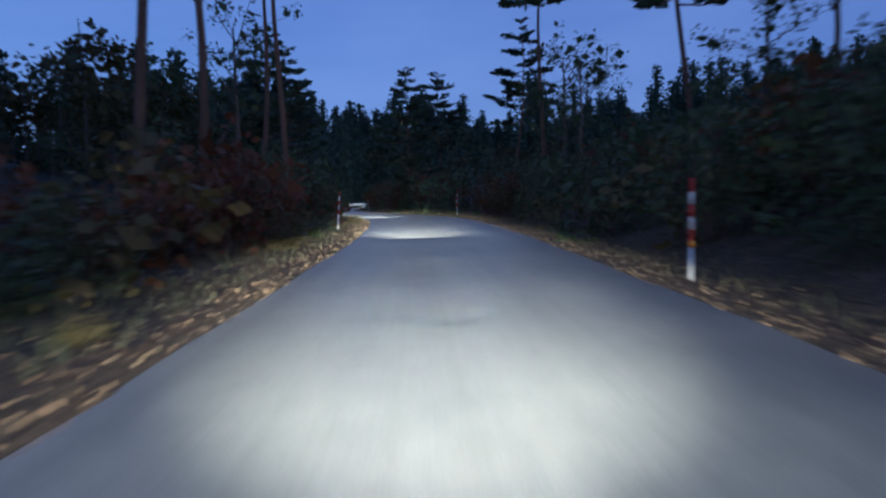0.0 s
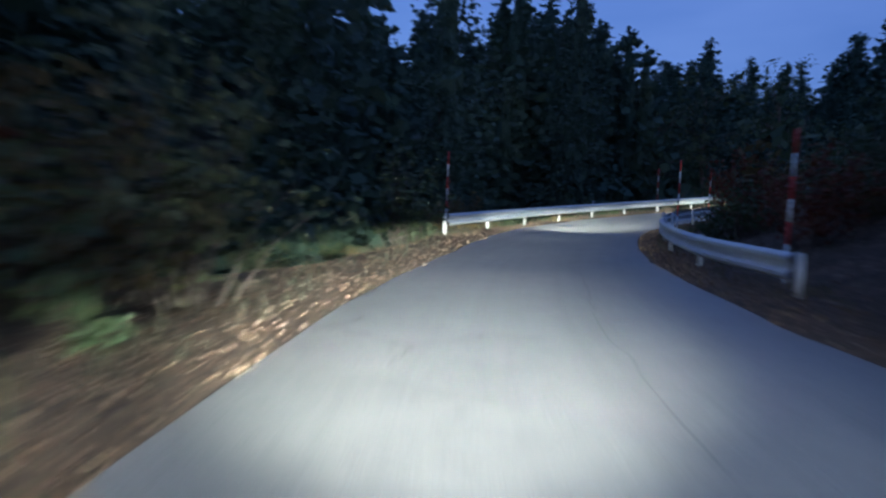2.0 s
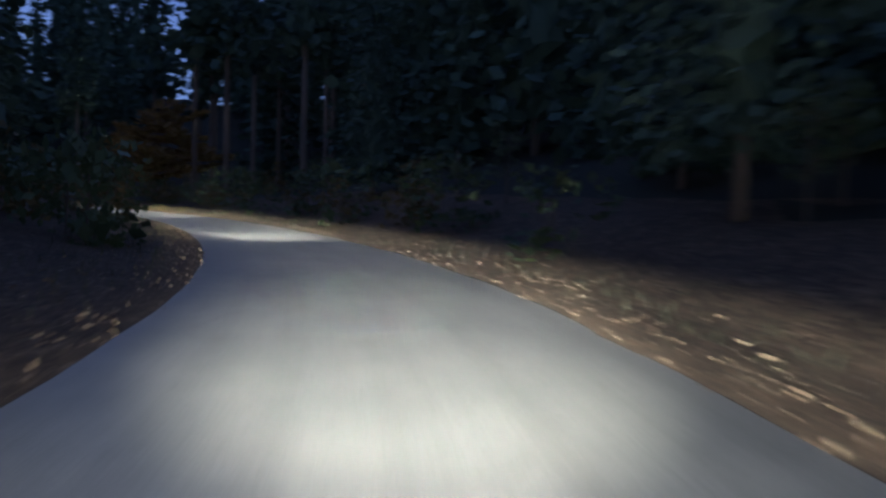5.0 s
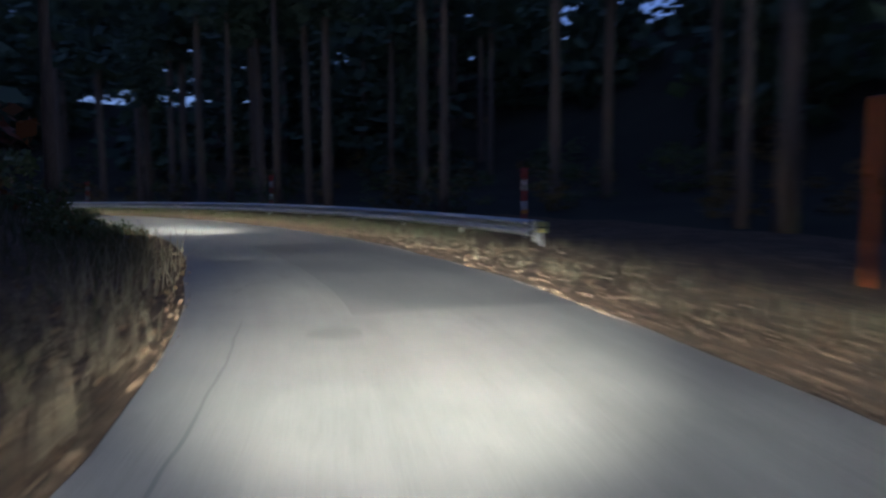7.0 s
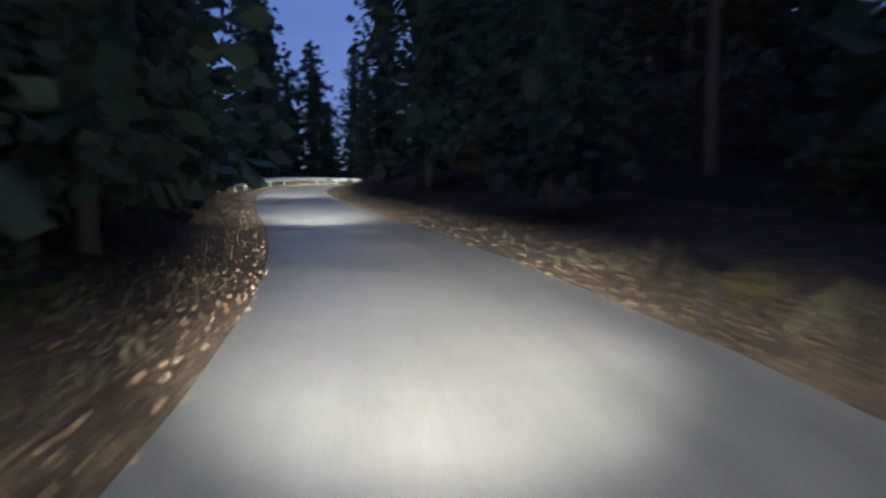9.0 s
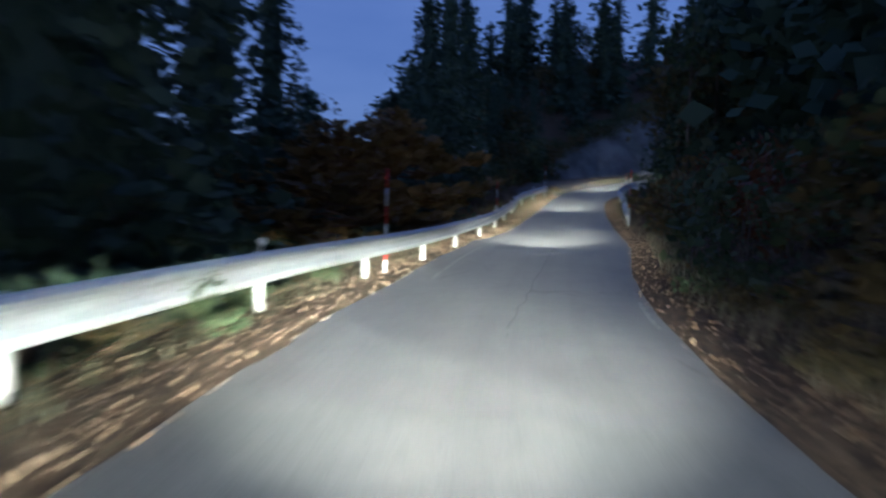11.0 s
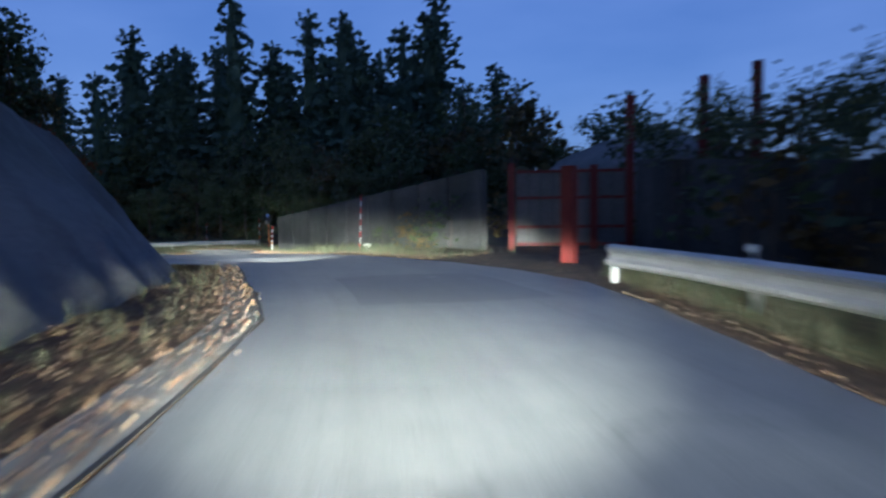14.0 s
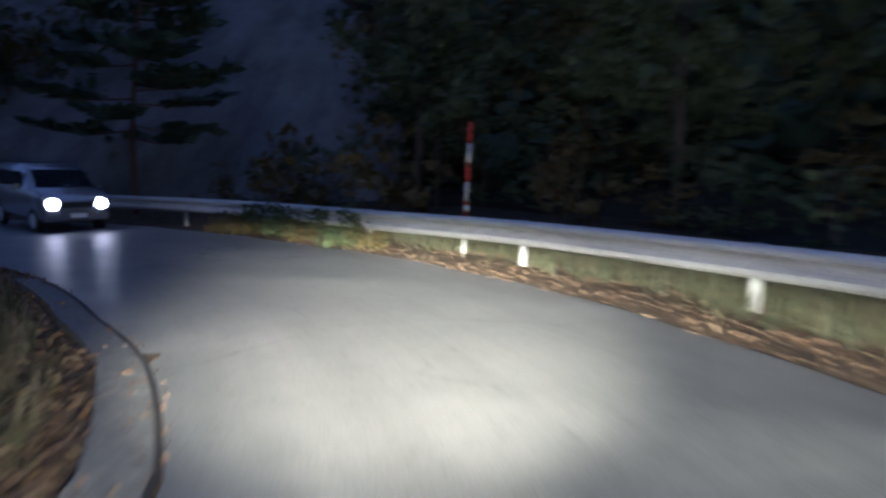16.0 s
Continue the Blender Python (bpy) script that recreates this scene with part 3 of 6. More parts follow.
def quads(centres, size, rng, flat=0.0, slim=0.55):
    """Leaf-shaped quads at the centres, turned at random; flat: how level they lie."""
    n = len(centres)
    d = rng.normal(size=(n, 3))
    d[:, 2] *= 1 - flat
    d /= np.linalg.norm(d, axis=1)[:, None]
    e = rng.normal(size=(n, 3))
    e[:, 2] *= 1 - flat
    e -= d * (e * d).sum(1)[:, None]
    e /= np.linalg.norm(e, axis=1)[:, None]
    s = (np.broadcast_to(size, (n,)) * rng.uniform(.6, 1.4, n))[:, None]
    v = np.stack([centres - d * s, centres + e * s * slim, centres + d * s, centres - e * s * slim], 1).reshape(-1, 3)
    return v, np.arange(4 * n).reshape(-1, 4)


# ------------------------------------------------------------------ ground, road
def ribbon(name, us, lo, hi, cols, lift, mat, relief=0.0):
    """A strip of the plan between two laterals (functions of the station)."""
    us = np.asarray(us, float)
    tx, ty = AX(us + .01) - AX(us - .01), AY(us + .01) - AY(us - .01)
    n = np.hypot(tx, ty)
    v = []
    for k in range(cols + 1):
        lat = lo(us) + (hi(us) - lo(us)) * k / cols
        z = AZ(us) + (lift(us, lat) if callable(lift) else lift)
        if relief:
            z = z + relief * (np.sin(us * 97 + lat * 5) * np.cos(us * 41 - lat * 3))
        v.append(np.stack([AX(us) + lat * ty / n, AY(us) - lat * tx / n, z], 1))
    v = np.stack(v, 1).reshape(-1, 3)
    i = np.arange(len(us) - 1)[:, None] * (cols + 1) + np.arange(cols)[None]
    f = np.stack([i, i + 1, i + cols + 2, i + cols + 1], -1).reshape(-1, 4)
    me = mesh_of(name, v, f, mat, True)
    # along and across the road, in metres, for streaks that follow it
    run = np.r_[0, np.cumsum(np.hypot(np.diff(AX(us)), np.diff(AY(us))))]
    along = np.repeat(run, cols + 1)
    across = np.stack([lo(us) + (hi(us) - lo(us)) * k / cols for k in range(cols + 1)], 1).reshape(-1)
    me.uv_layers.new(name="plan").data.foreach_set("uv", np.stack([along, across], 1)[f.reshape(-1)].reshape(-1))
    return me


US = np.arange(-1, 17.9, .02)
crown = lambda u, lat: .015 * np.sin(u * 57 + lat * 2.2) * np.cos(u * 23)
road = tagged(part("road", ribbon("road", US, lambda u: el(u) - .02, lambda u: er(u) + .02, 10, crown, M_ROAD), M_ROAD),
              "narrow mountain road of worn grey asphalt", "road", kind="structure")
strip = part("verge", ribbon("verge", US[::2], lambda u: 0 * u - 9, lambda u: 0 * u + 9.0, 45, lambda u, l: rise(u, l) - .004, M_SOIL), M_SOIL)
tagged(strip, "soil verge under fallen leaves beside the road", "verge", kind="structure")


def far_steps(a, b, step):
    fine = list(np.arange(a, b, step))
    out, d, x = [], step, b
    while x < 2600:
        out.append(x)
        d *= 1.22
        x += d
    back, d, x = [], step, a
    while x > -2600:
        d *= 1.22
        x -= d
        back.append(x)
    return np.array(back[::-1] + fine + out)


gx, gy = far_steps(-210, 170, 4.0), far_steps(-110, 380, 4.0)
XY = np.stack(np.meshgrid(gx, gy, indexing="ij"), -1).reshape(-1, 2)
gu, gl, gz = station(XY)
hz = gz + rise(gu, gl)
hz += np.where(np.abs(gl) < 7.5, -.8, 0) + np.clip((np.abs(gl) - 12) / 30, 0, 1) * (2.5 * np.sin(XY[:, 0] * .045) * np.cos(XY[:, 1] * .05))
dist = np.hypot(XY[:, 0] + 10, XY[:, 1] - 130)
hills = np.clip((dist - 500) / 700, 0, 1) * (75 + 45 * np.sin(np.arctan2(XY[:, 1] - 130, XY[:, 0] + 10) * 7) + 20 * np.sin(XY[:, 0] * .011))
hz += knoll(gu, gl)
hz = hz * np.clip(1 - (dist - 260) / 300, 0, 1) + hills - np.clip((dist - 260) / 300, 0, 1) * 12
ny = len(gy)
gi = (np.arange(len(gx) - 1)[:, None] * ny + np.arange(ny - 1)[None]).reshape(-1)
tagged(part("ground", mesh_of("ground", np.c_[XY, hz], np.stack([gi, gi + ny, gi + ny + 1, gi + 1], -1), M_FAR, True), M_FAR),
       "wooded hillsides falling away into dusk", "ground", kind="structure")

# patches of newer asphalt, lines of paint
def patch(name, u0, u1, l0, l1, mat, lift, label, category, skew=0.0):
    us = np.linspace(u0, u1, max(3, int((u1 - u0) / .012)))
    wob = lambda u: .012 * np.sin(u * 300)
    return tagged(part(name, ribbon(name, us, lambda u: l0 + 0 * u + wob(u), lambda u: l1 + skew * (u1 - u) + wob(u + 1), 4, lambda u, l: crown(u, l) + lift, mat), mat), label, category)


for u0, u1, l0, l1 in ((3.86, 4.38, -2.0, -.72), (14.24, 14.36, .15, 2.8), (13.25, 13.72, .9, 2.2), 
                       (7.2, 7.45, .2, 2.6), (11.55, 11.58, -1.0, -.2), (6.64, 6.67, .5, 1.1), (6.74, 6.76, .1, .9)):
    patch("asphalt_patch", u0, u1, l0, l1, M_PATCH, .005, "dark square patch of newer asphalt in the road", "road patch")
patch("asphalt_patch", 11.96, 12.178, -1.1, -.49, M_PATCH, .005, "dark square patch of newer asphalt beside the leafy verge", "road patch", 2.6)
def round_patch(u, lat, r):
    v = []
    for a in np.linspace(0, 2 * math.pi, 28, endpoint=False):
        uu, ll = u + r * math.cos(a) / 31, lat + r * math.sin(a) * (1 + .08 * math.sin(3 * a))
        v.append(at(uu, ll, .008 + float(crown(uu, ll))))
    return tagged(part("asphalt_patch", mesh_of("asphalt_patch", v, [tuple(range(28))], M_PATCH), M_PATCH), "small round patch of dark asphalt in the road", "road patch")


round_patch(7.175, -.05, .24)
round_patch(12.76, 1.75, .28)
for u0, u1, off, side in ((2.575, 2.625, .05, 0), (2.65, 2.665, .1, 0), (2.69, 2.73, .1, 0), (3.06, 3.1, .1, 0), (3.115, 3.135, .1, 0), (3.145, 3.16, .1, 0), (3.18, 3.22, .1, 0), (3.26, 3.3, .1, 0),
                          (3.58, 3.61, .1, 0), (3.64, 3.67, .1, 0), (11.34, 11.56, .5, 0), (11.597, 11.618, .5, 0), (11.63, 11.655, .42, 0), (13.63, 13.72, .1, 0),
                          (3.08, 3.1, -.1, 1), (3.12, 3.15, -.1, 1), (3.18, 3.21, -.1, 1), (7.6, 7.64, -.1, 1), (7.655, 7.67, -.1, 1), (8.6, 8.635, -.1, 1), (8.65, 8.685, -.1, 1),
                          (8.7, 8.715, -.1, 1), (8.74, 8.79, -.1, 1), (7.78, 7.86, .1, 0), (14.78, 14.86, .3, 0), (11.22, 11.28, -.1, 1)):
    e = er if side else el
    us = np.linspace(u0, u1, 8)
    tagged(part("edge_line", ribbon("edge_line", us, lambda u: e(u) + off - .025, lambda u: e(u) + off + .025, 2, lambda u, l: crown(u, l) + .006, M_PAINT), M_PAINT),
           "worn white dash of edge line on asphalt", "road marking", "edge line dashes")


def crack(u0, u1, l0, l1, wide, seed):
    """A wandering dark crack in the asphalt."""
    us = np.linspace(u0, u1, max(8, int(abs(u1 - u0) * 130)))
    r = np.random.default_rng(seed)
    wander = np.cumsum(r.normal(size=len(us))) * .02
    wander -= np.linspace(wander[0], wander[-1], len(us))
    mid = lambda u: l0 + (l1 - l0) * (u - u0) / (u1 - u0) + np.interp(u, us, wander)
    w = wide * (.5 + r.random(len(us)))
    return tagged(part("crack", ribbon("crack", us, lambda u: mid(u) - np.interp(u, us, w), lambda u: mid(u) + np.interp(u, us, w), 1, lambda u, l: crown(u, l) + .004, M_PATCH), M_PATCH),
                  "narrow dark crack in the road", "crack", "cracks in the road")


for k, (u0, u1, l0, l1, w) in enumerate(((.5, .86, .95, 1.4, .012), (1.95, 2.3, 1.15, 1.5, .010), (7.02, 7.2, -1.0, -.85, .01), (6.55, 6.75, 1.0, .4, .012), (3.1, 3.35, .5, .8, .015),
                                         (11.2, 11.6, .3, .55, .015), (13.05, 13.3, -.6, -.5, .008), (15.1, 15.45, .4, .2, .015), (8.1, 8.45, .9, .6, .015), (14.7, 15.0, -.2, .3, .015))):
    crack(u0, u1, l0, l1, w, k)


# ------------------------------------------------------------------ guard rails
PROFILE = [(-.015, .33), (.025, .35), (.056, .38), (.056, .424), (.0, .474), (-.006, .506), (.0, .538), (.056, .588), (.056, .632), (.025, .662), (-.015, .68)]


def guard_rail(stops, side, reflectors=(), mat=None, pitch=3.35, lift=0.0, label="white steel guard rail on round posts"):
    """A rail through (station, lateral) stops; side: +1 where the road lies to its right."""
    mat = mat or M_GALV
    us = np.linspace(stops[0][0], stops[-1][0], 200)
    lat = np.interp(us, [s[0] for s in stops], [s[1] for s in stops])
    ker = np.ones(9) / 9
    lat = np.convolve(np.pad(lat, 4, mode="edge"), ker, "valid")
    pts = np.array([at(u, q, lift) for u, q in zip(us, lat)])
    run = np.r_[0, np.cumsum(np.linalg.norm(np.diff(pts[:, :2], axis=0), axis=1))]
    n = max(2, int(round(run[-1] / pitch)))
    root = thing("guard_rail", pose(*pts[0]), label, "guard rail", "roadside guard rails")
    base = Vector(pts[0])
    at_run = lambda r: np.array([np.interp(r, run, pts[:, k]) for k in range(3)])
    for i in range(n + 1):
        r = run[-1] * i / n
        p, q = at_run(max(0, r - .3)), at_run(min(run[-1], r + .3))
        d = Vector(q - p).normalized()
        out = Vector((d.y, -d.x, 0)) * side
        c = Vector(at_run(r)) - base
        post = part("post", tube_bm([c - out * .07 + Vector((0, 0, -.5)), c - out * .07 + Vector((0, 0, .66)), c - out * .07 + Vector((0, 0, .68))], [.05, .05, .042], 12), M_DIRTYR if mat is M_DIRTYR else M_WHITE, root, "round steel post")
        if i in reflectors:
            b = tube_bm([c - out * .04 + Vector((0, 0, .68)), c - out * .04 + Vector((0, 0, .76))], [.012, .012], 6)
            tube_bm([c - out * .02 + Vector((0, 0, .79)) - d * .012, c - out * .02 + Vector((0, 0, .79)) + d * .012], [.045, .045], 12, b)
            part("reflector", b, M_GLINT, post, "round white delineator")
        if i == n:
            break
        m = 5
        bm = bmesh.new()
        rings = []
        for k in range(m + 1):
            rr = r + (run[-1] / n) * k / m + (.12 if k == m and i < n - 1 else 0)
            rr = min(rr, run[-1])
            p = Vector(at_run(rr)) - base
            a, b2 = at_run(max(0, rr - .2)), at_run(min(run[-1], rr + .2))
            d = Vector(b2 - a).normalized()
            out2 = Vector((d.y, -d.x, 0)) * side
            ring = [bm.verts.new(p + out2 * (x + .03 + .002 * (i % 2)) + Vector((0, 0, z))) for x, z in PROFILE]
            ring += [bm.verts.new(p + out2 * (x + .024 + .002 * (i % 2)) + Vector((0, 0, z))) for x, z in PROFILE[::-1]]
            rings.append(ring)
        w = len(rings[0])
        for r0, r1 in zip(rings, rings[1:]):
            for k in range(w):
                bm.faces.new((r0[k], r0[(k + 1) % w], r1[(k + 1) % w], r1[k]))
        bm.faces.new(rings[0])
        bm.faces.new(rings[-1][::-1])
        bmesh.ops.recalc_face_normals(bm, faces=bm.faces)
        part("beam", bm, mat, root)
    return root


guard_rail([(2.47, -2.7), (2.56, -2.5), (2.9, -2.5), (3.0, -2.3), (3.08, -2.12), (3.14, -1.85), (3.2, -1.55), (3.26, -1.43), (3.34, -1.42), (3.4, -1.55), (3.54, -2.05), (3.66, -3.1), (3.76, -3.6), (3.96, -3.5), (4.08, -3.5), (4.2, -3.1), (4.36, -3.05), (4.46, -2.85), (4.6, -3.0), (4.78, -3.4)], 1,
           (0, 4, 8, 12, 20), None, 3.35, -.05)
guard_rail([(2.22, 3.95), (2.3, 3.5), (2.4, 3.3), (2.64, 2.8), (2.72, 2.85), (2.8, 3.0), (3.0, 3.3), (3.2, 3.7)], -1, (3,), None, 3.35, -.09)
guard_rail([(7.36, 5.3), (7.8, 6.1), (8.24, 5.6), (8.62, 5.5), (8.92, 5.4), (9.0, 4.6), (9.1, 3.9)], -1, (), M_DIRTYR, 3.35, -.08)
guard_rail([(10.3, -3.4), (10.98, -3.2), (11.06, -2.8), (11.16, -2.5), (11.25, -2.38), (11.4, -2.05), (11.6, -1.95), (11.72, -1.78), (12.0, -2.0), (12.14, -2.4), (12.22, -2.45), (12.42, -2.2)], 1,
           (6, 9, 14, 19), label="bright white steel guard rail along the drop")
guard_rail([(11.86, 2.95), (12.1, 3.15), (12.17, 3.2), (12.25, 2.95), (12.3, 2.82), (12.4, 2.85), (12.6, 2.95)], -1, (5,))
guard_rail([(12.61, 3.1), (12.7, 3.75), (12.78, 3.9), (12.88, 3.7), (13.05, 3.85), (13.22, 4.0), (13.3, 4.05), (13.38, 3.7), (13.47, 3.1)], -1, (), M_DIRTYR, 3.35, -.25)
guard_rail([(13.99, 3.85), (14.05, 3.95), (14.14, 4.08), (14.2, 4.15), (14.275, 4.25)], -1, (2,), M_DIRTYR, 3.35, -.04)
guard_rail([(15.86, 5.1), (16.12, 5.1), (16.2, 4.8), (16.28, 4.42), (16.38, 4.2), (16.48, 3.75), (16.56, 3.7), (16.8, 4.1), (17.1, 4.5)], -1, (), M_DIRTYR, 3.35, 0.0, "weathered guard rail half hidden by grass")


# ------------------------------------------------------------------ snow poles
MARKS = []


def snow_pole(u, lat, height, radius, bands, refl=0, lean=0.0, foot=0.0, bottom=.5):
    """A red and white roadside pole; bands: how many red and white bands from the top down to bottom of its height."""
    g = at(u, lat, foot)
    if foot == 0:
        g = ground_at(u, lat)
    top = at(u, lat, height).z
    h = max(top - g.z, .6)
    MARKS.append((g.x, g.y))
    root = thing("snow_pole", Matrix.Translation(g) @ pose(0, 0, 0, lean * .4, lean, heading(u)), "red and white banded marker pole at the roadside", "marker pole", "roadside marker poles")
    z1, z0 = h, h * (1 - bottom)
    edges = [z1 - (z1 - z0) * i / bands for i in range(bands + 1)]
    for i in range(bands):
        part("band", tube_bm([(0, 0, edges[i + 1]), (0, 0, edges[i] - .004)], [radius, radius], 12), M_RED if i % 2 == 0 else M_WHITE, root, "red band" if i % 2 == 0 else "white band")
    part("shaft", tube_bm([(0, 0, -.3), (0, 0, z0 - .004)], [radius, radius], 12), M_WHITE, root, "white shaft")
    part("cap", tube_bm([(0, 0, h), (0, 0, h + .012), (0, 0, h + .02)], [radius * 1.05, radius * 1.05, radius * .5], 12), M_RED, root)
    if refl:
        zr = h * .36
        part("reflector", tube_bm([(0, -.02, zr - .05), (0, -.02, zr), (0, -.02, zr + .05)], [radius * 1.1, radius * 1.7, radius * 1.1], 12), M_AMBER if refl == 2 else M_GLINT, root,
             "amber reflector collar" if refl == 2 else "white reflector collar")
    return root


for u, lat, h, r, nb, rf, ln, bt in ((.26, 4.0, 1.5, .027, 5, 2, 0, .62), (.68, -2.62, 1.5, .027, 5, 1, 4, .58), (1.1, 5.45, 1.55, .026, 5, 2, 0, .6), (1.52, -2.6, 1.6, .027, 5, 1, 0, .58),
                                     (1.98, 5.2, 1.35, .026, 5, 2, 2, .6), (3.8, 2.55, 1.5, .026, 7, 0, 0, .9), (3.38, 4.3, 1.3, .03, 5, 0, 5, .7), (4.3, 3.0, 1.7, .026, 7, 0, 2, .8),
                                     (6.46, -2.7, 1.35, .04, 6, 1, 0, .55), (7.38, 5.6, 1.68, .027, 5, 2, 0, .8), (7.82, 6.45, 1.8, .027, 5, 0, 2, .8), (8.24, 5.75, 1.75, .027, 5, 0, 2, .8),
                                     (8.62, 5.75, 1.8, .027, 5, 0, 1, .8), (9.12, 4.2, 1.45, .03, 3, 2, 0, .8), (12.92, 3.8, 1.9, .03, 7, 0, 0, .9), (15.14, 2.3, 1.42, .042, 6, 2, 2, .62),
                                     (14.72, 3.62, 2.2, .022, 9, 0, 2, .95)):
    snow_pole(u, lat, h, r, nb, rf, ln, 0, bt)
for u, lat, h, nb, rf in ((2.48, -2.85, 2.4, 6, 0), (2.98, -2.3, 2.25, 6, 0), (3.54, -2.2, 2.05, 6, 0), (2.26, 4.3, 2.2, 6, 0), (2.56, 3.3, 2.2, 6, 0), (2.76, 3.1, 2.0, 6, 0), (3.2, 3.85, 2.1, 6, 2),
                          (4.44, -3.1, 1.9, 6, 0), (4.1, -3.3, 1.2, 4, 0), (4.72, 2.45, 2.6, 6, 0), (4.78, -3.6, 1.7, 5, 1), (11.36, -2.15, 1.8, 5, 0), (11.8, -1.95, 1.7, 5, 0), (12.4, -2.2, 2.05, 6, 1), (11.86, 3.0, 2.15, 6, 2),
                          (12.4, 3.0, 1.5, 4, 1), (14.02, 4.05, 2.45, 6, 0), (15.86, 5.35, 2.45, 6, 2), (16.12, 5.45, 2.3, 6, 1), (16.42, 4.05, 2.1, 6, 1)):
    snow_pole(u, lat, h, .022, nb, rf, 1.5, 0, .88)


# ------------------------------------------------------------------ sprayed concrete slopes
def concrete_slope(name, base, tilt, label, side=1):
    """A bumpy face that leans back from its foot; base: (station, lateral, height) stops along the foot."""
    us = np.linspace(base[0][0], base[-1][0], 150)
    lat = np.interp(us, [b[0] for b in base], [b[1] for b in base])
    top = np.interp(us, [b[0] for b in base], [b[2] for b in base])
    foot = np.array([at(u, q, -.3) for u, q in zip(us, lat)])
    for k in range(2):
        foot[:, k] = np.convolve(np.pad(foot[:, k], 6, mode="edge"), np.ones(13) / 13, "valid")
    d = np.gradient(foot[:, :2], axis=0)
    d /= np.linalg.norm(d, axis=1)[:, None]
    out = np.stack([-d[:, 1], d[:, 0]], 1) * side
    rows = 46
    v = []
    for k in range(rows + 1):
        f = k / rows
        h = f * (top + .3)
        for i in range(len(us)):
            x, y = foot[i, 0], foot[i, 1]
            b = noise.fractal(Vector((x * .28, y * .28, h[i] * .16)), 1.0, 2.0, 5) * .6
            rib = .5 * noise.noise(Vector((x * .75, y * .75, h[i] * .1 + 7)))
            b = (b + rib) * min(1, f * 5 + .15)
            back = h[i] / math.tan(radians(tilt)) + b + .6 * max(0, f - .9) * 10 * .6
            v.append((x + out[i, 0] * back, y + out[i, 1] * back, foot[i, 2] + h[i] + b * .4))
    n = len(us)
    a = (np.arange(rows)[:, None] * n + np.arange(n - 1)[None]).reshape(-1)
    ob = part(name, mesh_of(name, v, np.stack([a, a + 1, a + n + 1, a + n], -1), M_SHOT, True), M_SHOT)
    sol = ob.modifiers.new("thick", "SOLIDIFY")
    sol.thickness, sol.offset = .5, -1
    tagged(ob, label, "concrete slope", kind="structure")
    # wooded ground that runs back from its upper edge
    edge = np.array(v[-n:])
    back = []
    for k in range(8):
        q = edge.copy()
        q[:, :2] += out * (4.0 * k - .3)
        q[:, 2] += 1.5 * k - .25
        back.append(q)
    bv = np.concatenate(back)
    a = (np.arange(7)[:, None] * n + np.arange(n - 1)[None]).reshape(-1)
    tagged(part("bank_top", mesh_of("bank_top", bv, np.stack([a, a + 1, a + n + 1, a + n], -1), M_SOIL, True), M_SOIL), "dark wooded bank above the concrete slope", "bank", kind="structure")
    return edge, out


TOP1 = concrete_slope("slope_1", [(12.9, -9.5, 1.2), (13.0, -8.3, 2.9), (13.12, -6.8, 4.7), (13.26, -4.9, 6.3), (13.5, -4.6, 8.2), (13.74, -4.1, 9.3), (13.84, -3.85, 9.3), (14.08, -2.95, 7.0), (14.24, -2.8, 4.2),
                                  (14.4, -2.55, 3.6), (14.47, -2.5, 3.3)], 51, "grey sprayed concrete slope streaked by water")
TOP2 = concrete_slope("slope_2", [(15.08, -12.5, 4.2), (15.14, -11.5, 5.6), (15.3, -9.1, 7.0), (15.36, -7.6, 7.4), (15.52, -5.6, 7.4), (15.72, -3.6, 6.6), (15.95, -2.3, 6), (16.1, -1.8, 4.5)], 50,
                      "grey sprayed concrete slope beyond the lay-by")

TOP3 = concrete_slope("slope_3", [(16.7, 9.5, 3.0), (16.82, 8.0, 7.0), (17.0, 7.0, 9.5), (17.3, 6.4, 10), (17.7, 6.0, 8)], 52, "grey sprayed concrete slope round the far bend", -1)

# the concrete lay-by between them
bay = ribbon("lay_by", np.arange(14.5, 15.3, .02), lambda u: -3.2 - 9 * np.clip((u - 14.45) / .45, 0, 1), lambda u: el(u) - .035, 12, lambda u, l: .02 + .11 * np.clip((el(u) - l) / 1.2, 0, 1), M_CONC)
tagged(part("lay_by", bay, M_CONC), "concrete lay-by beside the road with dark joints", "lay-by", kind="structure")
for u0, u1, a, b in ((14.52, 14.95, -3.4, -2.9), (14.56, 15.2, -5.2, -4.6), (14.7, 15.25, -7.4, -7.0)):
    us = np.linspace(u0, u1, 20)
    g = lambda u: a + (b - a) * (u - u0) / (u1 - u0)
    tagged(part("joint", ribbon("joint", us, lambda u: g(u) - .035, lambda u: g(u) + .035, 1, lambda u, l: .026 + .11 * np.clip((el(u) - l) / 1.2, 0, 1), M_PATCH), M_PATCH), "dark tarred joint in the concrete lay-by", "joint", "lay-by joints")


gravel = ribbon("gravel_shoulder", np.arange(12.42, 13.6, .02), lambda u: np.interp(u, [12.42, 12.8, 13.1, 13.6], [-4.5, -8.0, -5.5, -3.9]), lambda u: el(u) - .01, 10,
                lambda u, l: rise(u, l) + .03, M_GRAVEL)
tagged(part("gravel_shoulder", gravel, M_GRAVEL), "grey gravel shoulder strewn with leaves", "gravel", kind="structure")

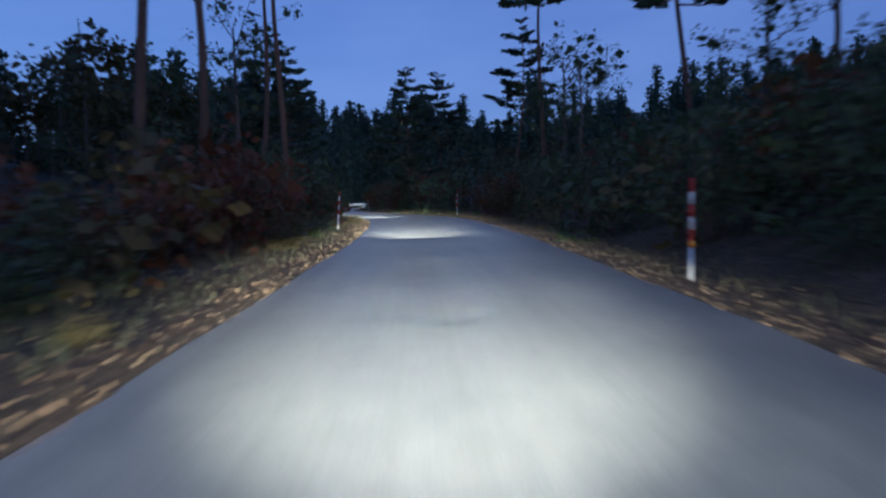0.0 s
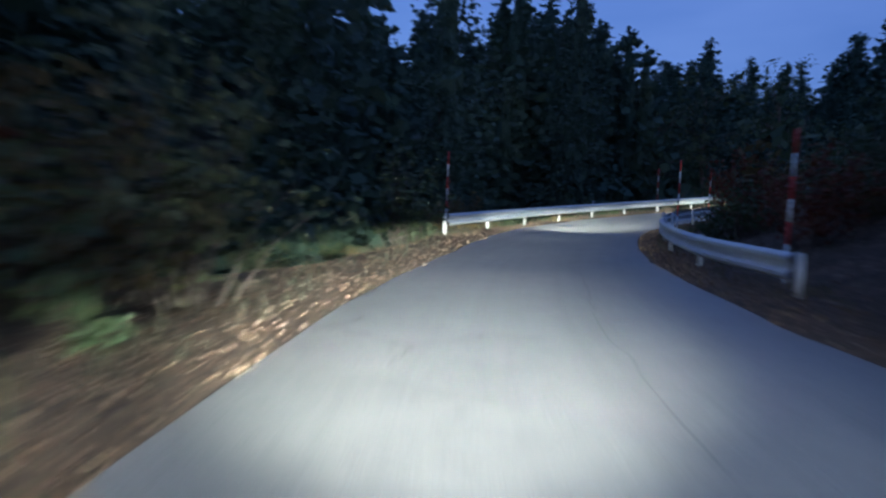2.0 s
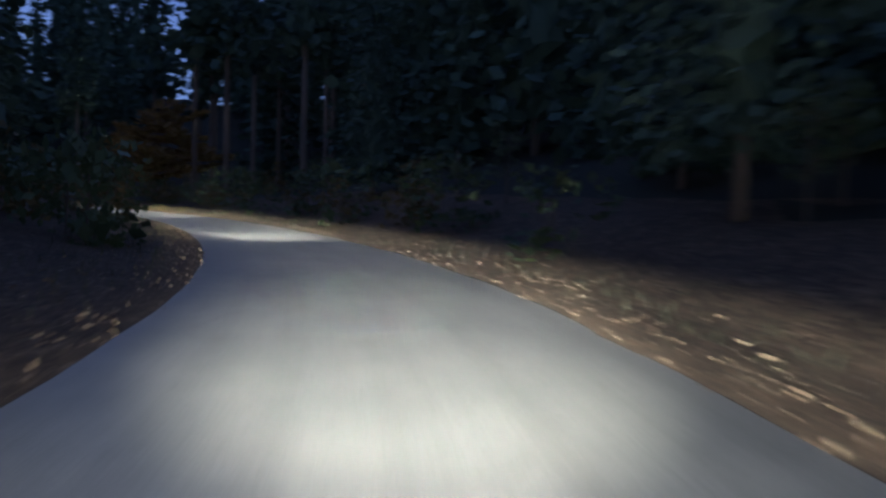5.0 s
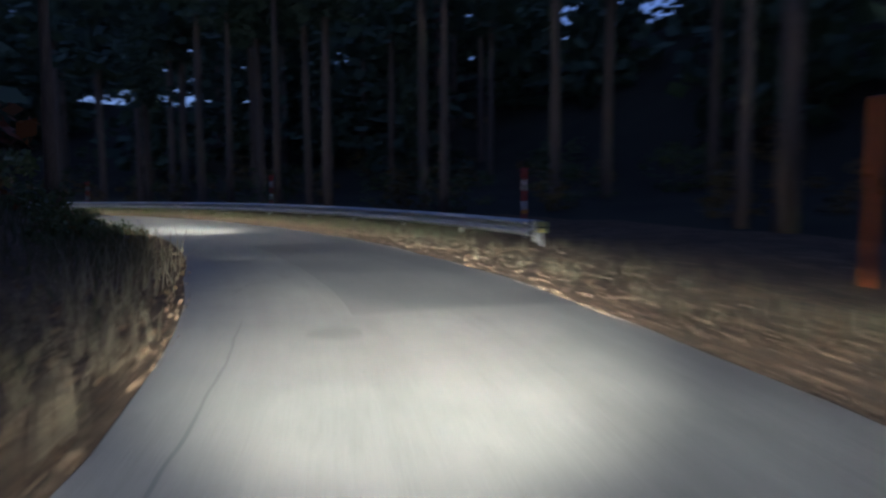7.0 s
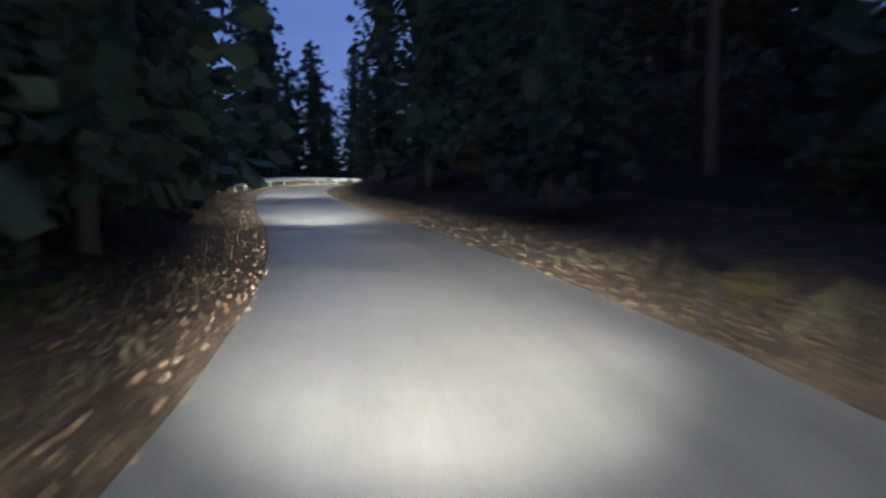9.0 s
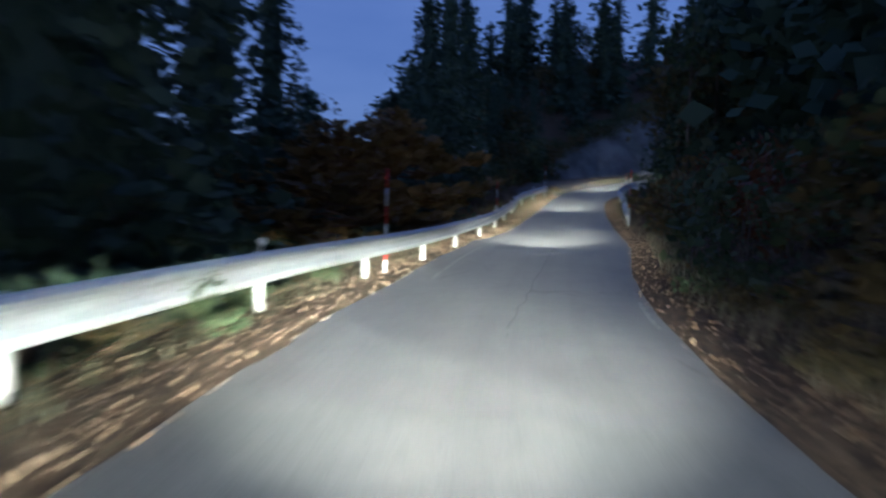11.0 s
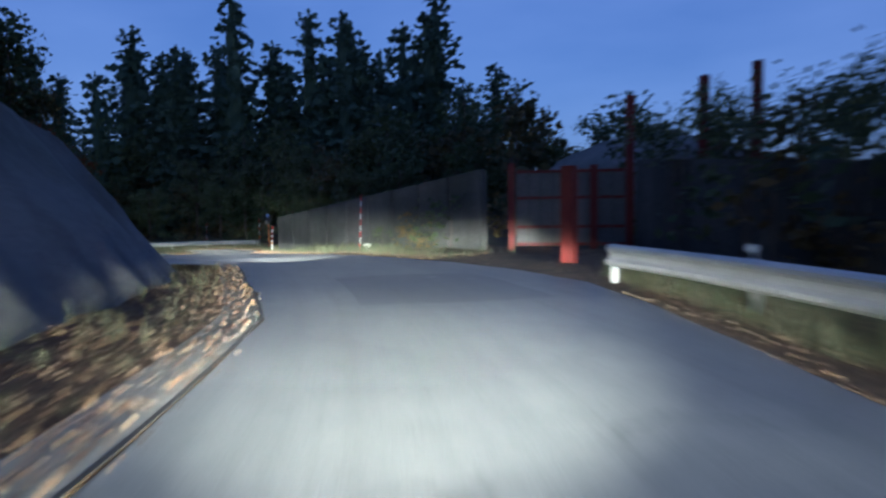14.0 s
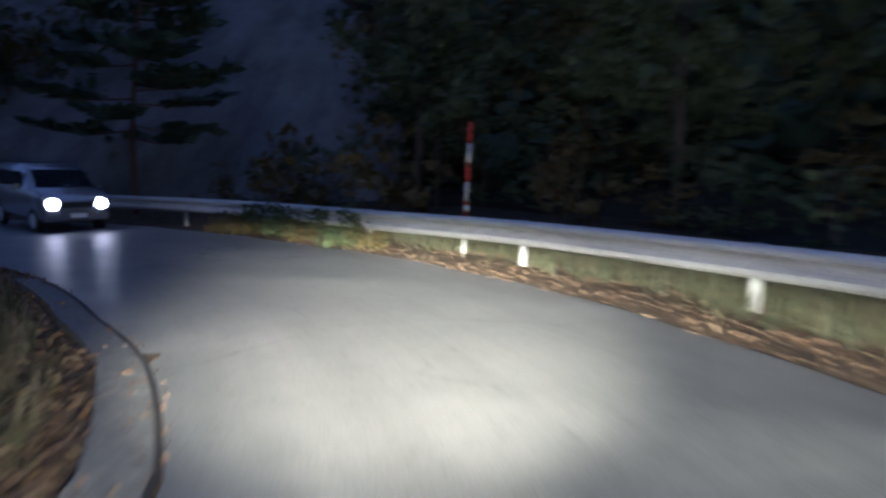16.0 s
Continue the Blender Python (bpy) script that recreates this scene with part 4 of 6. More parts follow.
# ------------------------------------------------------------------ gutters of concrete slabs
def gutter(u0, u1, wide, label, mat=M_GUTTER):
    root = thing("gutter", Matrix.Identity(4), label, "gutter", "roadside gutters", "structure")
    n = max(2, int((u1 - u0) * 30 / .62))
    us = np.linspace(u0, u1, n + 1)
    for a, b in zip(us, us[1:]):
        b = b - (b - a) * .02
        la, lb = float(el(a)) - .06, float(el(b)) - .06
        p = [at(a, la, .0), at(b, lb, .0), at(b, lb - wide, .05), at(a, la - wide, .05)]
        v = [q + Vector((0, 0, .012)) for q in p] + [q - Vector((0, 0, .2)) for q in p]
        f = [(0, 1, 2, 3), (7, 6, 5, 4), (0, 4, 5, 1), (1, 5, 6, 2), (2, 6, 7, 3), (3, 7, 4, 0)]
        part("slab", mesh_of("slab", v, f, mat), mat, root)
    us = np.linspace(u0, u1, 40)
    part("joint", ribbon("joint", us, lambda u: el(u) - .062, lambda u: el(u) - .025, 1, lambda u, l: 0 * u + .019, M_DARK), M_DARK, root, "dark seam against the asphalt")


gutter(13.98, 14.5, .42, "pale concrete gutter slabs at the foot of the slope")
gutter(15.58, 16.5, .28, "pale concrete gutter slabs round the bend")
gutter(8.38, 8.8, .24, "asphalt-grey gutter slabs on the inside of the bend", M_ROAD)
gutter(10.85, 11.0, .3, "short run of concrete gutter slabs")


# ------------------------------------------------------------------ retaining wall, gate
def slab_wall(name, p, q, h0, h1, n, label):
    """Concrete panels from p to q, h0 and h1 metres high at the ends."""
    root = thing(name, Matrix.Identity(4), label, "wall", kind="structure")
    p, q = Vector(p), Vector(q)
    d = q - p
    side = Vector((d.y, -d.x, 0)).normalized()
    for i in range(n):
        a, b = p + d * (i / n), p + d * ((i + 1) / n - .004)
        ha, hb = h0 + (h1 - h0) * i / n, h0 + (h1 - h0) * (i + 1) / n
        o = side * (.006 * (i % 3))
        t = side * .3
        low = Vector((0, 0, -.6))
        v = [a + o + low, b + o + low, b + o + Vector((0, 0, hb)), a + o + Vector((0, 0, ha)),
             a + t + low, b + t + low, b + t + Vector((0, 0, hb)), a + t + Vector((0, 0, ha))]
        f = [(0, 1, 2, 3), (7, 6, 5, 4), (0, 4, 5, 1), (1, 5, 6, 2), (2, 6, 7, 3), (3, 7, 4, 0)]
        me = mesh_of("panel", v, f, M_WALL)
        bm = bmesh.new()
        bm.from_mesh(me)
        bmesh.ops.bevel(bm, geom=bm.edges[:], offset=.012, segments=1, affect="EDGES")
        part("panel", bm, M_WALL, root)
    return root


slab_wall("wall_1", at(15.17, 3.0), at(14.62, 7.4), 1.95, 2.9, 9, "long grey concrete retaining wall stained by water")
slab_wall("wall_2", at(14.53, 11.6), at(14.05, 10.6), 3.0, 1.3, 6, "grey concrete wall under a hedge")


def steel_gate():
    root = thing("steel_gate", Matrix.Translation((at(14.6, 7.6) + at(14.54, 11.4)) / 2) @ pose(0, 0, 0, 0, 0, math.degrees(math.atan2((at(14.54, 11.4) - at(14.6, 7.6)).y, (at(14.54, 11.4) - at(14.6, 7.6)).x))), "dark red steel gate between tall posts in the wall", "gate")
    for x, h in ((-1.9, 3.0), (0.9, 2.9), (2.1, 5.2)):
        part("post", box_bm(x - .12, -.12, -.4, x + .12, .12, h, .01), M_RUST, root)
    for x0, x1 in ((-1.72, -.06), (.26, 1.94)):
        leaf = part("gate_leaf", box_bm(x0, -.02, .15, x1, .02, 2.75, .005), M_SHEET, root, "dark grey sheet-steel leaf")
        for z in (.2, .8, 1.8, 2.7):
            part("bar", box_bm(x0, -.05, z - .05, x1, -.022, z + .05), M_RUST, leaf)
        for k in range(5):
            x = x0 + (x1 - x0) * k / 4
            part("rib", box_bm(x - .02, -.06, .15, x + .02, -.022, 2.7), M_STEEL, leaf)
    return root


steel_gate()


def hedge(p, q, h0, h1):
    """Ivy and bushes heaped along the top of a wall and hanging over its face."""
    rng = np.random.default_rng(31)
    root = thing("hedge", Matrix.Identity(4), "dense green hedge hanging over the concrete wall", "hedge")
    p, q = Vector(p), Vector(q)
    d = (q - p).normalized()
    side = Vector((d.y, -d.x, 0))
    c, r = [], []
    bm = bmesh.new()
    for k in range(64):
        f = rng.uniform(.1, 1.0)
        b = p.lerp(q, f)
        top = h0 + (h1 - h0) * f
        hang = k % 3 == 0
        o = -side * rng.uniform(.15, .5) if hang else side * rng.uniform(-.5, 1.6)
        z = top + (rng.uniform(-1.1, -.1) if hang else rng.uniform(.1, 1.5))
        e = b + o + Vector((0, 0, z))
        c.append(tuple(e)), r.append(rng.uniform(.4, .6) if hang else rng.uniform(.55, .95))
        tube_bm([b + side * .5 + Vector((0, 0, -.3)), b + side * .4 + Vector((0, 0, top + .1)), e], [.02, .015, .005], 3, bm, False)
    part("woody_base", bm, M_BARK, root, "thin brown stems")
    rng2 = np.random.default_rng(32)
    pts = np.repeat(np.array(c), 110, 0)
    w = rng2.normal(size=pts.shape)
    w *= (np.repeat(np.array(r), 110) * rng2.uniform(.4, 1.05, len(pts)) / np.linalg.norm(w, axis=1))[:, None]
    v, f = quads(pts + w, .075, rng2, .1, .6)
    part("foliage", mesh_of("foliage", v, f, M_GREEN), M_GREEN, root)


hedge(at(14.53, 11.6), at(14.05, 10.6), 3.0, 1.3)


def mound():
    """A rounded bank of sprayed concrete behind the gate."""
    c = at(14.7, 17.5)
    bm = bmesh.new()
    n, rings = 40, []
    for k in range(11):
        f = k / 10
        ring = []
        for a in np.linspace(0, 2 * math.pi, n, endpoint=False):
            r = 6.2 * math.cos(f * math.pi / 2) + .02
            x, y = c.x + r * math.cos(a), c.y + r * math.sin(a)
            z = c.z - .4 + 5.4 * math.sin(f * math.pi / 2) ** .9 + .35 * noise.noise(Vector((x * .5, y * .5, f * 2)))
            ring.append(bm.verts.new((x, y, z)))
        rings.append(ring)
    for r0, r1 in zip(rings, rings[1:]):
        for j in range(n):
            bm.faces.new((r0[j], r0[(j + 1) % n], r1[(j + 1) % n], r1[j])).smooth = True
    bm.faces.new(rings[-1])
    tagged(part("mound", bm, M_SHOT), "rounded grey concrete bank behind the gate", "bank", kind="structure")


mound()
for u, lat, h in ((14.38, 5.4, 2.1), (14.505, 13.2, 5.6), (14.475, 14.2, 5.9)):
    p = ground_at(u, lat)
    tagged(part("steel_post", box_bm(p.x - .14, p.y - .14, p.z - .3, p.x + .14, p.y + .14, p.z + h, .01), M_RUST), "dark red steel post standing by the wall", "post", "steel posts by the gate")


# ------------------------------------------------------------------ bucket, convex mirror, stones
def bucket():
    p = ground_at(14.8, 4.75)
    root = thing("bucket", Matrix.Translation(p), "white plastic bucket at the foot of a pole", "bucket")
    bm = tube_bm([(0, 0, 0), (0, 0, .02), (0, 0, .30), (0, 0, .32), (0, 0, .32), (0, 0, .03)], [.12, .13, .16, .17, .15, .11], 20, cap=True)
    part("pail", bm, M_WHITE, root)
    pts = [(.17 * math.cos(a), 0.02, .30 - .12 * math.sin(a)) for a in np.linspace(0, math.pi, 12)]
    part("bail", tube_bm(pts, [.006] * 12, 6), M_GALV, root, "thin wire bail")


bucket()


def convex_mirror():
    p = ground_at(15.80, 5.3)
    MARKS.append((p.x, p.y))
    root = thing("convex_mirror", Matrix.Translation(p) @ pose(0, 0, 0, 0, 0, math.degrees(math.atan2((at(15.74, .3) - p).y, (at(15.74, .3) - p).x)) + 90), "round convex traffic mirror on an orange post", "traffic mirror")
    top = at(15.8, 5.3, 2.4).z - p.z
    part("post", tube_bm([(0, .12, -.4), (0, .12, top + .2)], [.045, .045], 14), M_ORANGE, root, "orange steel post")
    bm = bmesh.new()
    R, rim = 1.4, .41
    rings = []
    for k in range(9):
        r = rim * k / 8
        y = -(math.sqrt(R * R - r * r) - math.sqrt(R * R - rim * rim))
        rings.append([bm.verts.new((r * math.cos(a), y, top + r * math.sin(a))) for a in np.linspace(0, 2 * math.pi, 36, endpoint=False)] if k else [bm.verts.new((0, y, top))])
    for k in range(8):
        for j in range(36):
            if k == 0:
                f = bm.faces.new((rings[0][0], rings[1][j], rings[1][(j + 1) % 36]))
            else:
                f = bm.faces.new((rings[k][j], rings[k + 1][j], rings[k + 1][(j + 1) % 36], rings[k][(j + 1) % 36]))
            f.smooth = True
    face = part("mirror_face", bm, M_MIRROR, root, "silvered convex face")
    pts = [(.425 * math.cos(a), 0, top + .425 * math.sin(a)) for a in np.linspace(0, 2 * math.pi, 37)]
    part("rim", tube_bm(pts, [.018] * 37, 8), M_STEEL, root, "thin dark rim")
    b = bmesh.new()
    r0 = []
    for y, r in ((.005, .42), (.06, .37), (.09, .2), (.1, .01)):
        r0.append([b.verts.new((r * math.cos(a), y, top + r * math.sin(a))) for a in np.linspace(0, 2 * math.pi, 28, endpoint=False)])
    for a, c in zip(r0, r0[1:]):
        for j in range(28):
            b.faces.new((a[j], a[(j + 1) % 28], c[(j + 1) % 28], c[j])).smooth = True
    part("back_shell", b, M_STEEL, root, "grey back shell")
    part("bracket", box_bm(-.05, .06, top - .06, .05, .16, top + .06, .008), M_GALV, root)


convex_mirror()


def rail_marker():
    """The square reflecting board on the end of the rail."""
    p = at(7.34, 5.05, 0)
    root = thing("rail_marker", Matrix.Translation(p) @ pose(0, 0, 0, 0, 0, heading(7.1)), "small square yellow reflecting board at the rail's end", "reflector")
    part("stake", box_bm(-.02, .005, -.3, .02, .03, .62), M_GALV, root)
    part("board", box_bm(-.11, -.012, .38, .11, .004, .6, .004), M_YELLOW, root, "pale yellow board")
    part("bar", box_bm(-.08, -.0165, .47, .08, -.0125, .5), M_DARK, root, "dark bar")


rail_marker()
g = ground_at(7.18, 5.95)
MARKS.append((g.x, g.y))
root = thing("utility_post", Matrix.Translation(g), "rust-orange steel post on the bank", "post")
part("shaft", tube_bm([(0, 0, -.4), (0, 0, 2.1), (0, 0, 2.14)], [.042, .042, .036], 16), M_ORANGE, root)


# ------------------------------------------------------------------ the oncoming car
def small_car():
    front = at(16.84, 1.9)
    aim = (at(16.45, 1.7) - front).normalized()
    p = front - aim * 1.72
    root = thing("small_car", Matrix.Translation(p) @ pose(0, 0, 0, 0, 0, math.degrees(math.atan2(-aim.x, aim.y))), "silver small car on the road with lit headlamps", "car")
    # lengthways +y is forward
    sec = [(-1.65, .62, .32, .95), (-1.6, .70, .28, 1.35), (-1.3, .72, .25, 1.5), (.2, .72, .25, 1.5), (.55, .72, .25, 1.38), (1.05, .72, .25, 1.0), (1.55, .70, .27, .88), (1.7, .62, .35, .72)]
    bm = bmesh.new()
    rings = []
    for y, w, z0, z1 in sec:
        belt = min(z1, .95)
        roof = w * (.86 if z1 > 1.0 else .96)
        ring = [(-w * .9, z0), (-w, z0 + .12), (-w, belt - .08), (-w * .97, belt), (-roof, z1 - .06), (-roof * .9, z1), (roof * .9, z1), (roof, z1 - .06), (w * .97, belt), (w, belt - .08), (w, z0 + .12), (w * .9, z0)]
        rings.append([bm.verts.new((x, y, z)) for x, z in ring])
    for a, c in zip(rings, rings[1:]):
        for j in range(12):
            bm.faces.new((a[j], a[(j + 1) % 12], c[(j + 1) % 12], c[j])).smooth = True
    bm.faces.new(rings[0])
    bm.faces.new(rings[-1][::-1])
    bmesh.ops.recalc_face_normals(bm, faces=bm.faces)
    body = part("body", bm, M_CAR, root, "silver painted body")
    part("windscreen", mesh_of("windscreen", [(-.60, 1.06, 1.02), (.60, 1.06, 1.02), (.55, .57, 1.385), (-.55, .57, 1.385), (-.60, 1.03, 1.0), (.60, 1.03, 1.0), (.55, .54, 1.36), (-.55, .54, 1.36)],
                               [(0, 1, 2, 3), (7, 6, 5, 4), (0, 4, 5, 1), (1, 5, 6, 2), (2, 6, 7, 3), (3, 7, 4, 0)], M_GLASS), M_GLASS, root, "dark windscreen")
    for s in (-1, 1):
        part("side_window", box_bm(s * .70 - .012, -1.2, 1.0, s * .70 + .012, .45, 1.34, .01), M_GLASS, root, "dark side window")
        lamp = part("headlamp", tube_bm([(s * .50, 1.62, .66), (s * .50, 1.70, .66), (s * .50, 1.725, .66)], [.135, .13, .10], 20), M_LIT, root, "lit headlamp")
        part("door_mirror", box_bm(s * .86 - .08, .62, .95, s * .86 + .08, .72, 1.08, .02), M_CAR, root)
        for y in (-1.15, 1.12):
            tyre = part("wheel", tube_bm([(s * .72, y, .27), (s * .60, y, .27)], [.27, .27], 24), M_DARK, root, "black tyre")
            part("rim", tube_bm([(s * .728, y, .27), (s * .70, y, .27)], [.17, .17], 18), M_GALV, tyre, "pale wheel rim")
    part("grille", box_bm(-.33, 1.655, .58, .33, 1.712, .70, .01), M_DARK, root, "dark grille")
    part("bumper", box_bm(-.66, 1.6, .30, .66, 1.75, .50, .04), M_CAR, root)
    part("number_plate", box_bm(-.165, 1.752, .36, .165, 1.762, .46, .003), M_WHITE, root, "plain pale plate")


small_car()

# ------------------------------------------------------------------ plants
RNG = np.random.default_rng(7)


def crown_mesh(name, centres, radii, per, size, mat, flat=0.0, slim=.55, squash=1.0, core=0):
    pts = []
    for c, r in zip(centres, radii):
        n = max(3, int(per * r * r))
        d = RNG.normal(size=(n, 3))
        d /= np.linalg.norm(d, axis=1)[:, None]
        d *= RNG.uniform(.35, 1.0, n)[:, None] * r
        d[:, 2] *= squash
        pts.append(np.asarray(c) + d)
    v, f = quads(np.concatenate(pts), size, RNG, flat, slim)
    if core:
        # the thick inside of each clump
        mid = np.repeat(np.asarray(centres), core, 0)
        big = np.repeat(np.asarray(radii), core)
        v2, f2 = quads(mid + RNG.normal(size=mid.shape) * .25 * big[:, None], big * .42, RNG, flat, .8)
        v, f = np.concatenate([v, v2]), np.concatenate([f, f2 + len(v)])
    return mesh_of(name, v, f, mat)


def sprays(p, d, length, width, rng, tilt=.55):
    """Kite-shaped sprays of needles that start at p and point along d."""
    d = d / np.linalg.norm(d, axis=1)[:, None]
    side = np.cross(d, rng.normal(size=d.shape) * tilt + (0, 0, 1.0 - .6 * min(1, tilt)))
    side /= np.linalg.norm(side, axis=1)[:, None] + 1e-6
    L = (np.broadcast_to(length, (len(p),)) * rng.uniform(.7, 1.3, len(p)))[:, None]
    v = np.stack([p, p + d * L * .55 + side * L * width, p + d * L, p + d * L * .55 - side * L * width], 1).reshape(-1, 3)
    return v, np.arange(4 * len(p)).reshape(-1, 4)


def cone_crown(name, h, bare, spread, rng, step, each, length, width, mat):
    """A pointed conifer crown: whorls of drooping sprays round a dark ragged heart."""
    p, d, ls = [], [], []
    heart = []
    z, ph = bare, rng.uniform(0, 6)
    while z < h - .15:
        f = (z - bare) / (h - bare)
        reach = spread * (1 - f) ** .55 * (.9 + .1 * math.sin(f * 19 + ph)) * min(1, .55 + f * 4) + .12
        heart.append([(math.cos(a) * reach * rng.uniform(.12, .46), math.sin(a) * reach * rng.uniform(.12, .46), z + rng.uniform(-.3, .3)) for a in np.linspace(0, 6.28, 8, endpoint=False)])
        for k in range(int(6 + 5 * (1 - f))):
            a = rng.uniform(0, 6.28)
            arm = reach * rng.uniform(.72, 1.22)
            for q in (.15, .42, .72, .98):
                for _ in range(each):
                    b = a + rng.normal() * .25
                    p.append((math.cos(b) * arm * q, math.sin(b) * arm * q, z - .28 * arm * q + rng.normal() * .14))
                    c = a + rng.normal() * .6
                    d.append((math.cos(c), math.sin(c), -.3 + .45 * f + rng.normal() * .35))
                    ls.append(length * (.55 + .5 * (1 - f)))
        z += step * (.65 + .35 * (1 - f))
    p.append((0, 0, h - .6)), d.append((.02, 0, 1)), ls.append(.7)
    v, q = sprays(np.array(p), np.array(d), np.array(ls), width, rng, 1.3)
    hv = np.array(heart).reshape(-1, 3)
    i = np.arange(len(heart) - 1)[:, None] * 8 + np.arange(8)[None]
    j = np.arange(len(heart) - 1)[:, None] * 8 + (np.arange(8)[None] + 1) % 8
    hq = np.stack([i, j, j + 8, i + 8], -1).reshape(-1, 4)
    return mesh_of(name, np.concatenate([v, hv]), np.concatenate([q, hq + len(v)]), mat)


def cedar(h, bare, spread, seed):
    """A straight conifer: a tall trunk, whorls of drooping sprays from bare up."""
    rng = np.random.default_rng(seed)
    root = thing("cedar", Matrix.Identity(4), "tall dark green cedar with a straight trunk", "tree", "roadside cedars")
    lean = rng.normal(size=2) * .012
    pts = [(lean[0] * z * z / h, lean[1] * z * z / h, z) for z in np.linspace(-.5, h - .4, 9)]
    part("trunk", tube_bm(pts, [max(.02, .012 * h * (1 - .93 * k / 8)) for k in range(9)], 9), M_BARK, root, "straight brown trunk")
    part("crown", cone_crown("crown", h, bare, spread, rng, .68, 3, .56, .31, M_CEDAR), M_CEDAR, root, "drooping needle sprays")
    return root


def pine(h, seed, lean=0.05, low=.42, reach=2.9, limbs=26, label="tall pine with a bent trunk and layered branches", mat=M_PINE):
    """A tiered tree: a bent trunk, long level limbs, and flat plates of needles or leaves along each."""
    rng = np.random.default_rng(seed)
    leafy = mat is not M_PINE
    root = thing("broadleaf_tree" if leafy else "pine", Matrix.Identity(4), label, "tree", "broadleaved trees" if leafy else "roadside pines")
    bend = lambda z: (lean * z + .25 * math.sin(z * .35 + seed), .15 * math.sin(z * .5), z)
    part("trunk", tube_bm([bend(z) for z in np.linspace(-.5, h, 10)], [.009 * h * (1 - .85 * k / 9) for k in range(10)], 8), M_PINEB, root, "reddish bent trunk")
    bm = bmesh.new()
    p, d = [], []
    for i in range(limbs):
        f = min(1, max(0, (i + rng.uniform(-.4, .4)) / (limbs - 1)))
        b = Vector(bend(min(h, h * (low + (1 - low) * f))))
        a = i * 2.4 + rng.normal() * .4
        L = (reach * (1 - f) ** .7 + .35) * rng.uniform(.6, 1.15) * min(1, .6 + 3 * f)
        rise_ = L * rng.uniform(-.12, .22)
        e = b + Vector((math.cos(a) * L, math.sin(a) * L, rise_))
        mid = (b + e) / 2 + Vector((0, 0, -.08 * L))
        tube_bm([b, mid, e], [.05, .03, .01], 4, bm)
        for q in np.linspace(.3, 1.0, max(4, int(L * 3.2))):
            c = b.lerp(mid, q * 2) if q < .5 else mid.lerp(e, q * 2 - 1)
            half = .62 * (1.05 - .6 * abs(q - .55)) * min(1, L / 1.6)
            for _ in range(7):
                p.append((c.x + rng.normal() * .1, c.y + rng.normal() * .1, c.z + rng.uniform(-.02, .16)))
                w = a + rng.uniform(-1.5, 1.5)
                d.append((math.cos(w) * half, math.sin(w) * half, half * rng.uniform(.0, .5)))
    part("branchwork", bm, M_PINEB, root, "bare reddish limbs")
    d = np.array(d)
    v, q = sprays(np.array(p), d, np.linalg.norm(d, axis=1) + .12, .22, rng)
    part("crown", mesh_of("crown", v, q, mat), mat, root, "flat tiers of tan leaves" if leafy else "flat plates of needles")
    return root


def broadleaf(h, wide, mat, seed, per, label, group, leaf=.09, limbs=22):
    rng = np.random.default_rng(seed)
    root = thing("broadleaf_tree", Matrix.Identity(4), label, "tree", group)
    part("trunk", tube_bm([(0, 0, -.5), (.05, .03, h * .25), (.12 * wide * .3, -.05, h * .5), (.1, .1, h * .8)], [.015 * h, .012 * h, .008 * h, .003 * h], 8), M_BARK, root, "forked grey trunk")
    bm = bmesh.new()
    c, r = [], []
    for i in range(limbs):
        a, z = rng.uniform(0, 6.28), h * rng.uniform(.25, .75)
        L = wide * rng.uniform(.45, 1.0) * (1.05 - .4 * z / h)
        b = Vector((.05, .03, z))
        e = b + Vector((math.cos(a) * L, math.sin(a) * L, h * .22 * rng.uniform(.2, 1.0)))
        m = (b + e) / 2 + Vector((0, 0, .15))
        tube_bm([b, m, e], [.035, .02, .008], 5, bm)
        for q in (.45, .7, .9, 1.05):
            p = b + (e - b) * q
            c.append((p.x + rng.normal() * .3, p.y + rng.normal() * .3, p.z + rng.normal() * .25))
            r.append(rng.uniform(.4, .8) * wide * .26)
    part("branchwork", bm, M_BARK, root, "spreading limbs")
    part("crown", crown_mesh("crown", c, r, per, leaf, mat, .15, .6, .8, 4 if leaf > .1 else 1), mat, root, "loose leafy crown")
    return root


def shrub(h, wide, mat, seed, label, leaf=.068, n=24, per=140):
    rng = np.random.default_rng(seed)
    root = thing("shrub", Matrix.Identity(4), label, "shrub", "roadside shrubs")
    bm = bmesh.new()
    c, r = [], []
    for i in range(n):
        a, L = rng.uniform(0, 6.28), wide * rng.uniform(.1, 1.0)
        z = h * rng.uniform(.35, 1.0) * (1.08 - .55 * (L / wide) ** 2)
        e = Vector((math.cos(a) * L, math.sin(a) * L, z))
        tube_bm([(e.x * .15, e.y * .15, -.3), (e.x * .6, e.y * .6, z * .6), e], [.018, .012, .004], 3, bm, False)
        for q in (.5, .8, 1.0):
            c.append((e.x * q + rng.normal() * .1, e.y * q + rng.normal() * .1, max(.1, z * q)))
            r.append(rng.uniform(.2, .42) * (.5 + wide * .35))
    part("woody_base", bm, M_BARK, root, "thin brown stems")
    part("foliage", crown_mesh("foliage", c, r, per, leaf, mat, .1, .6, .85), mat, root)
    return root


